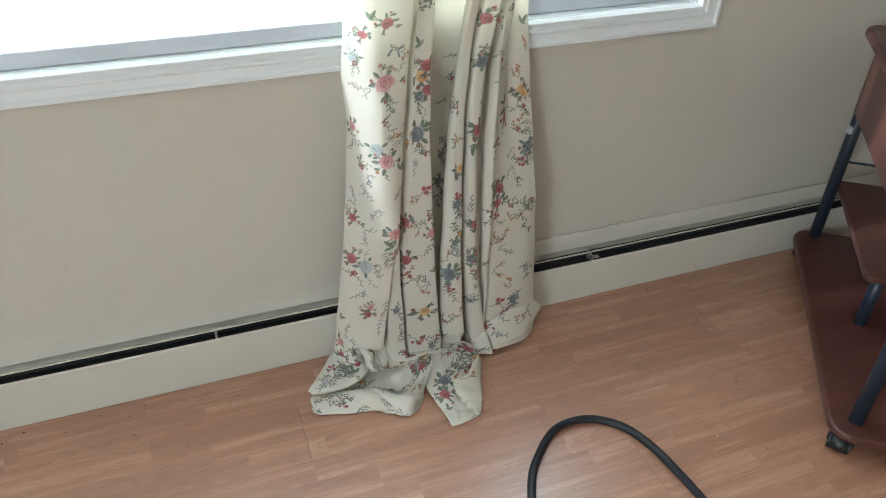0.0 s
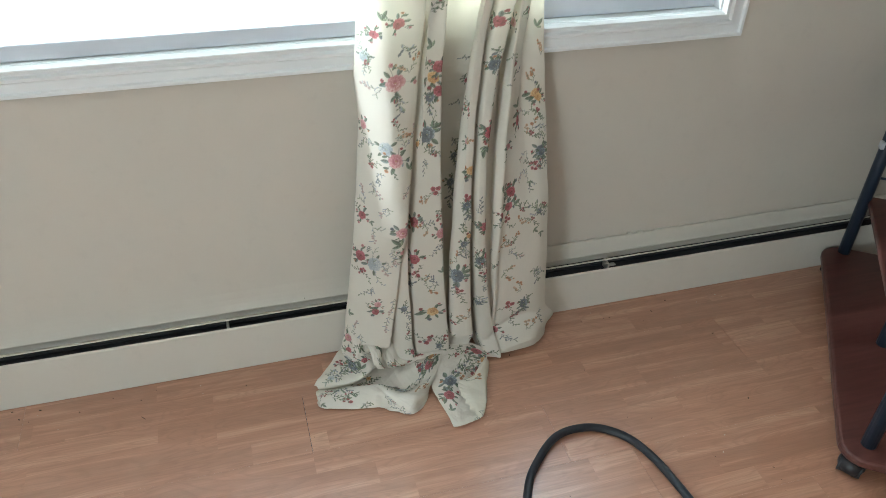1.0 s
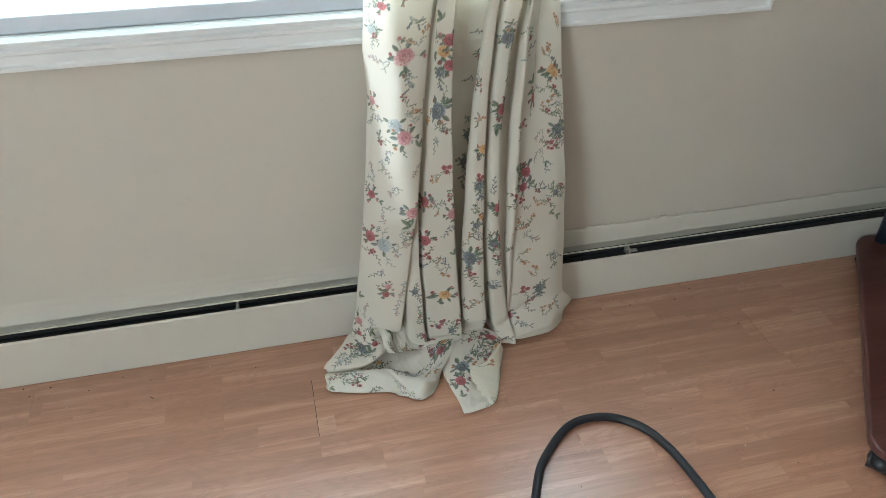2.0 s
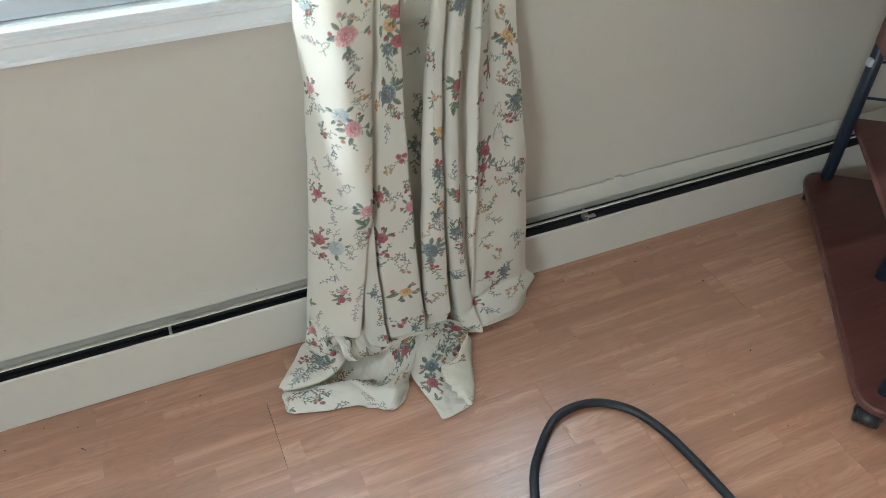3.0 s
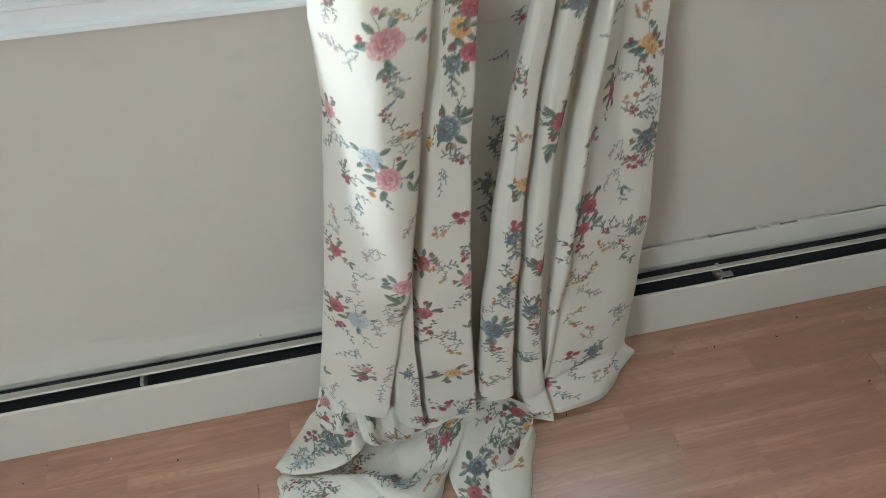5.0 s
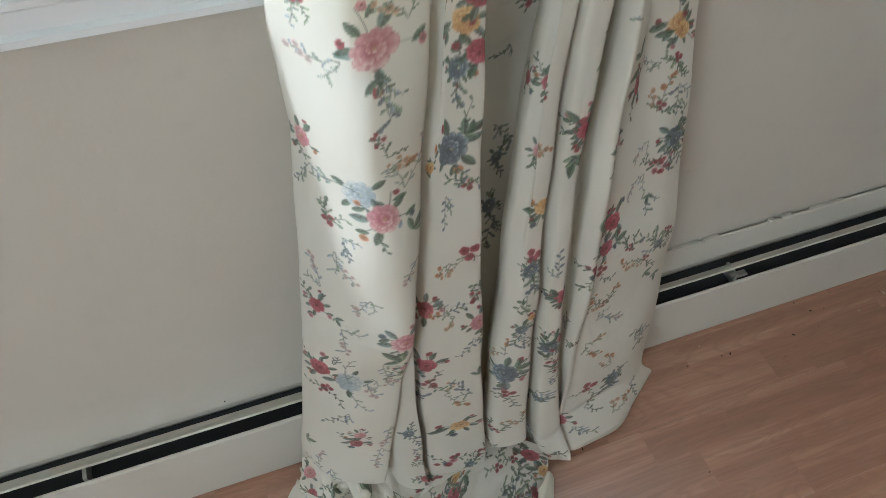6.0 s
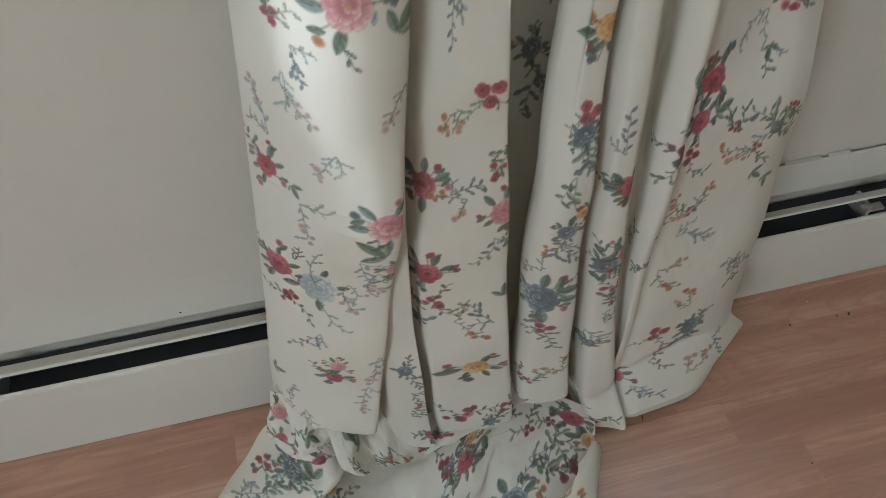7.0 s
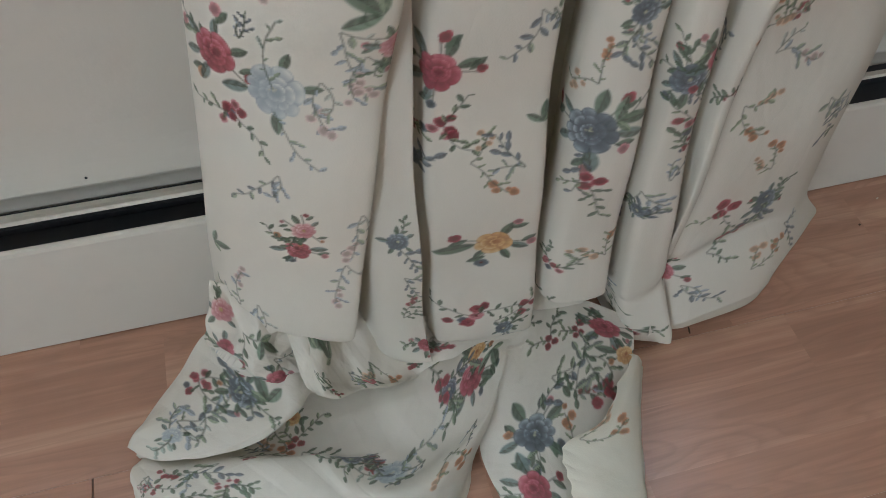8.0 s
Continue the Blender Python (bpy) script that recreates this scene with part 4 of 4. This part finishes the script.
def draped(name, lines, seed, motifs, nu, nv, crumple=0.003, size=0.05, rough=0.0, dye=None, label=""):
    """Cloth that runs over the given lines, first to last; motifs stand at shares of its width and length."""
    across = np.stack([smooth_line(line, nu) for line in lines])
    w = spline_weights(np.linspace(0, len(lines) - 1, nv), len(lines))
    p = np.einsum("ij,jkl->ikl", w, across)
    width = np.linalg.norm(np.diff(p, axis=1), axis=2).sum(axis=1).mean()
    length = np.linalg.norm(np.diff(p, axis=0), axis=2).sum(axis=0).mean()
    s, v = np.linspace(0, width, nu), np.linspace(0, length, nv)
    normal = np.cross(np.gradient(p, axis=1), np.gradient(p, axis=0))
    normal /= np.linalg.norm(normal, axis=2, keepdims=True) + 1e-9
    normal *= np.sign(normal[..., 2:] + 1e-6)
    vv = np.linspace(0, 1, nv)[:, None]
    fold = creased(s[None, :], v[:, None], seed, size) + 0.4 * creased(s[None, :], v[:, None], seed + 7, size * 0.4)
    p += normal * (crumple * fold * np.clip(vv * 6, 0, 1) * np.clip((1 - vv) * 8, 0.15, 1))[..., None]
    if rough:
        # a frayed, puckered rim at the first line
        jag = np.abs(np.sin(s * 75 + 2.2 * np.sin(s * 47))) + 0.35 * np.abs(np.sin(s * 230 + 2 * np.sin(s * 61)))
        p[..., 0] += rough * (jag[None, :] - 0.8) * np.exp(-(vv / 0.12) ** 2)
        p[..., 2] += rough * 0.6 * jag[None, :] * np.exp(-(vv / 0.16) ** 2)
    p[..., 2] = np.maximum(p[..., 2], 0.0025)
    pr = Print(s, v, seed)
    if dye:
        pr.rgb[:] = dye
    for kind, fu, fv, turn, big in motifs:
        pr.motif(kind, fu * width, fv * length, turn, big)
    return at_origin(cloth(name, p, pr, curtain, label), curtain)


# the pool on the floor: a broad flap with a rolled rim, a band folded over it, the crumpled foot of the hanging cloth,
# a tongue with its corner turned back
draped("pooled_flap", (
    [(0.530, 1.690, 0.040), (0.575, 1.665, 0.032), (0.620, 1.650, 0.022), (0.670, 1.640, 0.020), (0.720, 1.636, 0.028), (0.770, 1.634, 0.040), (0.812, 1.635, 0.046)],
    [(0.490, 1.640, 0.018), (0.540, 1.620, 0.020), (0.590, 1.605, 0.013), (0.640, 1.592, 0.020), (0.690, 1.583, 0.031), (0.740, 1.590, 0.042), (0.788, 1.607, 0.038)],
    [(0.462, 1.600, 0.008), (0.515, 1.585, 0.010), (0.570, 1.577, 0.012), (0.622, 1.556, 0.014), (0.672, 1.540, 0.018), (0.722, 1.542, 0.027), (0.762, 1.562, 0.027)],
    [(0.452, 1.588, 0.013), (0.490, 1.571, 0.026), (0.545, 1.562, 0.033), (0.596, 1.550, 0.039), (0.638, 1.512, 0.040), (0.682, 1.500, 0.038), (0.738, 1.528, 0.022)],
    [(0.449, 1.572, 0.010), (0.476, 1.552, 0.022), (0.540, 1.536, 0.026), (0.598, 1.516, 0.036), (0.640, 1.490, 0.027), (0.684, 1.476, 0.030), (0.728, 1.512, 0.012)],
    [(0.451, 1.560, 0.004), (0.460, 1.536, 0.004), (0.535, 1.514, 0.004), (0.602, 1.499, 0.006), (0.628, 1.482, 0.004), (0.672, 1.458, 0.005), (0.714, 1.492, 0.004)],
    [(0.470, 1.575, 0.003), (0.490, 1.550, 0.003), (0.545, 1.535, 0.003), (0.600, 1.520, 0.003), (0.640, 1.505, 0.003), (0.675, 1.480, 0.003), (0.700, 1.500, 0.003)]),
    11, (("rose", 0.87, 0.19, 0.0, 0.85), ("gold", 0.86, 0.11, 0.4, 0.6), ("leafpair", 0.92, 0.13, 1.0, 0.9), ("peony", 0.79, 0.19, 1.0, 0.45), ("green", 0.70, 0.10, 0.2, 0.6),
         ("gold", 0.34, 0.20, 0.0, 0.5), ("buds", 0.30, 0.25, 1.0, 0.7), ("trio", 0.37, 0.30, 0.0, 0.55), ("green", 0.40, 0.34, 1.0, 0.8), ("sprig", 0.33, 0.37, 3.0, 0.7),
         ("spray", 0.62, 0.40, 0.0, 0.9), ("ghost", 0.68, 0.41, 0.0, 0.8), ("peony", 0.57, 0.42, 1.0, 0.55), ("sprig", 0.60, 0.33, 1.6, 0.7), ("sprig", 0.74, 0.36, 1.4, 0.6),
         ("buds", 0.85, 0.40, 0.3, 0.7), ("sprig", 0.90, 0.33, 1.2, 0.4), ("green", 0.27, 0.50, 3.0, 0.9), ("sprig", 0.20, 0.52, 0.4, 0.8), ("trio", 0.33, 0.47, 0.0, 0.4),
         ("spray", 0.11, 0.62, 0.0, 0.7), ("green", 0.38, 0.76, 1.0, 0.6), ("pale", 0.72, 0.72, 1.2, 0.8), ("pale", 0.08, 0.55, 1.0, 0.6), ("green", 0.20, 0.68, 0.4, 0.6), ("spray", 0.30, 0.62, 0.0, 0.5),
         ("pale", 0.55, 0.66, 0.4, 0.7), ("sprig", 0.62, 0.76, 1.0, 0.5), ("leafpair", 0.14, 0.76, 0.5, 0.7)),
    420, 300, crumple=0.0046, size=0.060)
draped("folded_band", (
    [(0.446, 1.608, 0.012), (0.475, 1.632, 0.030), (0.500, 1.652, 0.042), (0.527, 1.674, 0.060), (0.560, 1.668, 0.070), (0.595, 1.650, 0.066)],
    [(0.448, 1.605, 0.018), (0.480, 1.616, 0.044), (0.512, 1.628, 0.054), (0.545, 1.640, 0.062), (0.578, 1.640, 0.064), (0.602, 1.634, 0.060)],
    [(0.451, 1.601, 0.020), (0.487, 1.594, 0.046), (0.523, 1.600, 0.050), (0.560, 1.610, 0.054), (0.590, 1.618, 0.062), (0.612, 1.620, 0.054)],
    [(0.455, 1.597, 0.017), (0.490, 1.577, 0.036), (0.535, 1.571, 0.044), (0.578, 1.580, 0.052), (0.600, 1.597, 0.056), (0.614, 1.610, 0.050)],
    [(0.458, 1.598, 0.010), (0.492, 1.581, 0.022), (0.538, 1.577, 0.028), (0.580, 1.588, 0.032), (0.604, 1.606, 0.036), (0.618, 1.614, 0.036)]),
    12, (("sprig", 0.26, 0.42, 0.4, 0.8), ("ghost", 0.22, 0.52, 0.0, 0.5), ("pale", 0.38, 0.45, 0.6, 0.8), ("spray", 0.44, 0.24, 0.0, 0.7), ("peony", 0.56, 0.45, 1.0, 0.6),
         ("leafpair", 0.62, 0.58, 5.2, 0.9), ("sprig", 0.60, 0.34, 1.5, 0.6), ("pink", 0.80, 0.22, 0.0, 0.5)), 260, 170, crumple=0.0034, size=0.036)
draped("gathered_foot", (
    [(0.546, 1.676, 0.135), (0.565, 1.668, 0.128), (0.588, 1.662, 0.116), (0.612, 1.656, 0.106)],
    [(0.540, 1.664, 0.104), (0.560, 1.640, 0.098), (0.584, 1.630, 0.090), (0.606, 1.638, 0.082)],
    [(0.531, 1.655, 0.080), (0.556, 1.628, 0.074), (0.585, 1.618, 0.070), (0.608, 1.624, 0.060)],
    [(0.534, 1.652, 0.058), (0.560, 1.632, 0.052), (0.592, 1.612, 0.044), (0.614, 1.612, 0.042)]),
    13, (("pink", 0.15, 0.22, 0.0, 0.5), ("green", 0.35, 0.30, 1.2, 0.7), ("leafpair", 0.55, 0.30, 0.6, 0.8), ("rose", 0.22, 0.52, 0.0, 0.5), ("pale", 0.65, 0.50, 0.5, 0.7),
         ("rose", 0.62, 0.74, 0.0, 0.6), ("sprig", 0.30, 0.80, 2.0, 0.6)), 150, 150, crumple=0.0062, size=0.026)
draped("ruffle", (
    [(0.596, 1.652, 0.088), (0.612, 1.650, 0.100), (0.632, 1.652, 0.100), (0.655, 1.650, 0.094), (0.690, 1.640, 0.068), (0.730, 1.632, 0.082), (0.806, 1.628, 0.074)],
    [(0.600, 1.620, 0.082), (0.613, 1.610, 0.093), (0.630, 1.626, 0.080), (0.655, 1.630, 0.066), (0.690, 1.630, 0.046), (0.730, 1.632, 0.060), (0.808, 1.630, 0.054)],
    [(0.604, 1.604, 0.056), (0.620, 1.600, 0.058), (0.640, 1.612, 0.040), (0.668, 1.608, 0.034), (0.700, 1.612, 0.036), (0.740, 1.616, 0.044), (0.812, 1.616, 0.042)],
    [(0.612, 1.602, 0.040), (0.628, 1.592, 0.044), (0.650, 1.600, 0.034), (0.674, 1.594, 0.040), (0.705, 1.600, 0.034), (0.745, 1.602, 0.036), (0.800, 1.604, 0.036)]),
    16, (("leafpair", 0.22, 0.30, 5.0, 1.2), ("leafpair", 0.94, 0.45, 0.0, 0.8), ("green", 0.80, 0.45, 2.9, 0.8), ("leafpair", 0.74, 0.40, 3.0, 1.0), ("green", 0.12, 0.5, 1.0, 0.7), ("leafpair", 0.30, 0.45, 4.0, 0.9), ("rose", 0.44, 0.7, 0.0, 0.55), ("green", 0.66, 0.50, 0.2, 0.7),
         ("buds", 0.50, 0.5, 1.0, 0.6), ("sprig", 0.36, 0.6, 0.5, 0.6)), 260, 120, crumple=0.0036, size=0.030)
draped("pooled_tongue", (
    [(0.790, 1.645, 0.046), (0.830, 1.650, 0.046), (0.870, 1.640, 0.040), (0.915, 1.612, 0.030)],
    [(0.772, 1.598, 0.034), (0.815, 1.598, 0.034), (0.860, 1.596, 0.032), (0.908, 1.584, 0.022)],
    [(0.740, 1.535, 0.016), (0.785, 1.533, 0.024), (0.830, 1.530, 0.018), (0.880, 1.522, 0.008)],
    [(0.744, 1.482, 0.010), (0.778, 1.475, 0.022), (0.812, 1.468, 0.012), (0.862, 1.472, 0.005)],
    [(0.753, 1.436, 0.006), (0.775, 1.427, 0.012), (0.805, 1.427, 0.008), (0.844, 1.427, 0.004)],
    [(0.757, 1.392, 0.004), (0.775, 1.390, 0.006), (0.800, 1.395, 0.005), (0.830, 1.402, 0.004)]),
    14, (("peony", 0.36, 0.42, 0.5, 0.95), ("rose", 0.28, 0.58, 0.0, 1.05), ("rose", 0.80, 0.13, 0.0, 0.8), ("gold", 0.93, 0.22, 0.0, 0.6), ("trio", 0.42, 0.18, 0.0, 0.5),
         ("trio", 0.62, 0.16, 0.0, 0.45), ("green", 0.45, 0.28, 0.7, 0.9), ("sprig", 0.62, 0.34, 5.2, 0.9), ("green", 0.68, 0.24, 0.8, 0.7), ("buds", 0.62, 0.50, 4.8, 0.8),
         ("leafpair", 0.22, 0.76, 4.8, 0.9), ("sprig", 0.80, 0.93, 0.4, 0.7), ("spray", 0.12, 0.10, 0.0, 0.7)), 170, 300, crumple=0.0026, size=0.045)
draped("turned_corner", (
    [(0.898, 1.574, 0.034), (0.845, 1.520, 0.034), (0.800, 1.503, 0.034), (0.802, 1.455, 0.026), (0.814, 1.416, 0.017), (0.828, 1.397, 0.010)],
    [(0.902, 1.569, 0.036), (0.858, 1.515, 0.038), (0.825, 1.485, 0.036), (0.825, 1.450, 0.030), (0.828, 1.420, 0.021), (0.832, 1.400, 0.011)],
    [(0.907, 1.565, 0.026), (0.882, 1.515, 0.025), (0.866, 1.475, 0.022), (0.856, 1.446, 0.018), (0.846, 1.421, 0.013), (0.836, 1.403, 0.008)],
    [(0.904, 1.562, 0.008), (0.885, 1.515, 0.006), (0.869, 1.474, 0.005), (0.859, 1.447, 0.005), (0.848, 1.423, 0.005), (0.834, 1.402, 0.004)]),
    15, (("pale", 0.86, 0.30, 0.5, 0.6), ("buds", 0.32, 0.08, 2.0, 0.7)), 180, 90, crumple=0.0016, size=0.05, rough=0.0045, dye=(0.71, 0.672, 0.565), label="plain reverse side of the cloth")

rod = tagged(empty("curtain_rod", (0.2, 1.72, 2.06)), "plain white curtain rod above the window", "curtain rod")
at_origin(part("bar", tube([(-1.4, 1.725, 2.065), (1.7, 1.725, 2.065)], 0.010, 10, steps=1), TRIM, rod, smooth=True), rod)
for bx in (-1.3, 1.66):
    at_origin(part("bracket", boxed((bx - 0.01, 1.715, 2.045), (bx + 0.01, 1.7952, 2.085), 0.003), TRIM, rod), rod)

# ---- black hose on the floor ----
hose = part("vacuum_hose", tube([(0.98, 0.30, 0.010), (0.80, 0.75, 0.010), (0.805, 1.00, 0.010), (0.862, 1.165, 0.010), (0.922, 1.244, 0.0105), (0.995, 1.297, 0.0115), (1.080, 1.298, 0.0115), (1.148, 1.252, 0.0105),
                                 (1.183, 1.180, 0.010), (1.200, 1.090, 0.010), (1.210, 1.000, 0.010), (1.23, 0.80, 0.010), (1.36, 0.40, 0.010)], 0.0098, 16), HOSE, smooth=True)
tagged(hose, "black rubber hose lying in a loop on the floor", "hose")

# ---- rolling cart ----
A, B = Vector((0.585, 0.811, 0)), Vector((0.811, -0.585, 0))
CORNER = Vector((1.560, 1.020, 0))
cart = tagged(empty("rolling_cart", tuple(CORNER)), "mahogany-coloured rolling computer cart with dark metal legs", "cart")


def rounded(a0, a1, b0, b1, r, n=6):
    """A board's outline along the cart's two directions, its corners rounded."""
    pts = []
    for ca, cb, q in ((a0 + r, b0 + r, 180), (a1 - r, b0 + r, 270), (a1 - r, b1 - r, 0), (a0 + r, b1 - r, 90)):
        for k in range(n + 1):
            g = radians(q + 90 * k / n)
            p = CORNER + A * (ca + r * math.cos(g)) + B * (cb + r * math.sin(g))
            pts.append((p.x, p.y))
    return pts


def on_cart(a, b, z):
    p = CORNER + A * a + B * b
    return (p.x, p.y, z)


at_origin(part("base_board", slab(rounded(0.0, 0.905, 0.0, 0.52, 0.06), 0.055, 0.080, 0.009), MAHOGANY, cart, smooth=False), cart)
at_origin(part("shelf", slab(rounded(0.385, 0.895, 0.075, 0.50, 0.018), 0.258, 0.278, 0.006), MAHOGANY, cart), cart)
at_origin(part("top_board", slab(rounded(-0.02, 0.915, 0.0, 0.56, 0.05), 0.730, 0.756, 0.010), MAHOGANY, cart), cart)
at_origin(part("side_panel", slab(rounded(0.08, 0.874, 0.043, 0.060, 0.004, 2), 0.513, 0.7295, 0.003), MAHOGANY, cart), cart)
for a, b in ((0.060, 0.064), (0.876, 0.065), (0.060, 0.46), (0.876, 0.46)):
    leg = at_origin(part("leg", tube([on_cart(a, b, 0.079), on_cart(a, b, 0.731)], 0.0175, 16, steps=1), STEEL, cart, smooth=True), cart)
at_origin(part("leg", tube([on_cart(0.450, 0.134, 0.079), on_cart(0.450, 0.134, 0.259)], 0.0175, 16, steps=1), STEEL, cart, smooth=True), cart)
for z in (0.350, 0.457):
    at_origin(part("crossbar", tube([on_cart(0.876, 0.070, z), on_cart(0.876, 0.455, z)], 0.004, 8, steps=1), STEEL, cart, smooth=True), cart)
at_origin(part("knob", slab([(p[0], p[1]) for p in (on_cart(0.852, 0.046, 0), on_cart(0.870, 0.042, 0), on_cart(0.874, 0.052, 0), on_cart(0.856, 0.056, 0))], 0.448, 0.470, 0.002), KNOB, cart, "pale plastic knob"), cart)


def caster(a, b):
    """A twin-wheel caster: hood, two wheels and a stem."""
    c = Vector(on_cart(a, b, 0.0245))
    shell = bmesh.new()
    bmesh.ops.create_uvsphere(shell, u_segments=16, v_segments=10, radius=0.031, matrix=Matrix.Translation(c + Vector((0, 0, 0.006))) @ Matrix.Diagonal((1, 1, 0.78, 1)))
    hood = at_origin(part("caster", shell, CASTER, cart, "black plastic caster", smooth=True), cart)
    m = Matrix.Translation(c) @ Matrix.Rotation(0.6, 4, "Z") @ Matrix.Rotation(radians(90), 4, "X")
    for side in (-0.017, 0.017):
        bm = bmesh.new()
        bmesh.ops.create_cone(bm, cap_ends=True, segments=20, radius1=0.0245, radius2=0.0225, depth=0.017, matrix=m @ Matrix.Translation((0, 0, side)))
        part("wheel", bm, CASTER, hood)
    part("stem", tube([(c.x, c.y, 0.045), (c.x, c.y, 0.056)], 0.006, 10, steps=1), CHROME, hood)


for a, b in ((0.036, 0.042), (0.865, 0.045), (0.040, 0.47), (0.86, 0.47)):
    caster(a, b)

# ---- crumbs ----
rng = random.Random(4)
bm, pale = bmesh.new(), bmesh.new()
for k in range(70):
    px, py, r = rng.uniform(-0.3, 1.7), rng.uniform(0.9, 1.735) if k % 2 else rng.uniform(1.66, 1.735), rng.uniform(0.0006, 0.0019)
    if 0.43 < px < 1.13 and 1.38 < py:
        continue
    m = Matrix.Translation((px, py, r * 0.5)) @ Matrix.Rotation(rng.uniform(0, 3), 4, "Z") @ Matrix.Diagonal((rng.uniform(1, 2.5), 1, 0.7, 1))
    bmesh.ops.create_icosphere(bm if k % 3 else pale, subdivisions=1, radius=r, matrix=m)
for px, py, ln, q in ((1.155, 1.493, 0.004, 0.3), (1.452, 1.081, 0.005, 2.2), (0.98, 1.599, 0.008, 1.3), (0.03, 1.62, 0.016, 2.3)):
    m = Matrix.Translation((px, py, 0.0012)) @ Matrix.Rotation(q, 4, "Z") @ Matrix.Diagonal((ln, 0.0016, 0.0014, 1))
    bmesh.ops.create_icosphere(bm, subdivisions=1, radius=1, matrix=m @ Matrix.Diagonal((0.6, 0.6, 0.6, 1)))
tagged(part("floor_debris", bm, CRUMB), "scattered dark crumbs and lint on the floor", "debris", kind="stuff")
tagged(part("pale_floor_debris", pale, PALE), "scattered pale paint flakes on the floor", "debris", kind="stuff")

# ---- laminate floor, board by board ----
floor = tagged(empty("floor", (0.6, 0, 0)), "worn orange-brown laminate floor in three-strip boards", "floor", kind="structure")
at_origin(part("underlay", boxed((LEFT_X, BACK_Y, -0.05), (RIGHT_X, WALL_Y, -0.0065)), BLACK, floor), floor)
WIDE, LONG = 0.186, 1.20
ROW0 = 1.593
board_mesh = {}


def board(x0, x1, y0, y1, gap):
    key = (round(x1 - x0, 3), round(y1 - y0, 3), gap)
    if key not in board_mesh:
        bm = boxed((-key[0] / 2 + gap, -key[1] / 2 + 0.00012, -0.006), (key[0] / 2 - gap, key[1] / 2 - 0.00012, 0.0), 0.0003, 1)
        me = bpy.data.meshes.new("plank")
        bm.to_mesh(me)
        bm.free()
        me.materials.append(LAMINATE)
        board_mesh[key] = me
    ob = new("plank", board_mesh[key])
    ob.location = ((x0 + x1) / 2, (y0 + y1) / 2, 0)
    ob.parent = floor
    at_origin(ob, floor)


row = -1
y1 = WALL_Y
y0 = ROW0
shifts = {-1: -0.25, 0: 0.414, 1: 0.995}
while y1 > BACK_Y + 0.01:
    first = shifts.get(row, (0.414 + 0.37 * row) % LONG)
    cuts = [LEFT_X] + [c for c in (first + LONG * k for k in range(-6, 7)) if LEFT_X + 0.05 < c < RIGHT_X - 0.05] + [RIGHT_X]
    for c0, c1 in zip(cuts, cuts[1:]):
        # one row has drawn apart at its ends
        board(c0, c1, max(y0, BACK_Y), y1, 0.0006 if row == 0 else 0.0002)
    y1, y0, row = y0, y0 - WIDE, row + 1
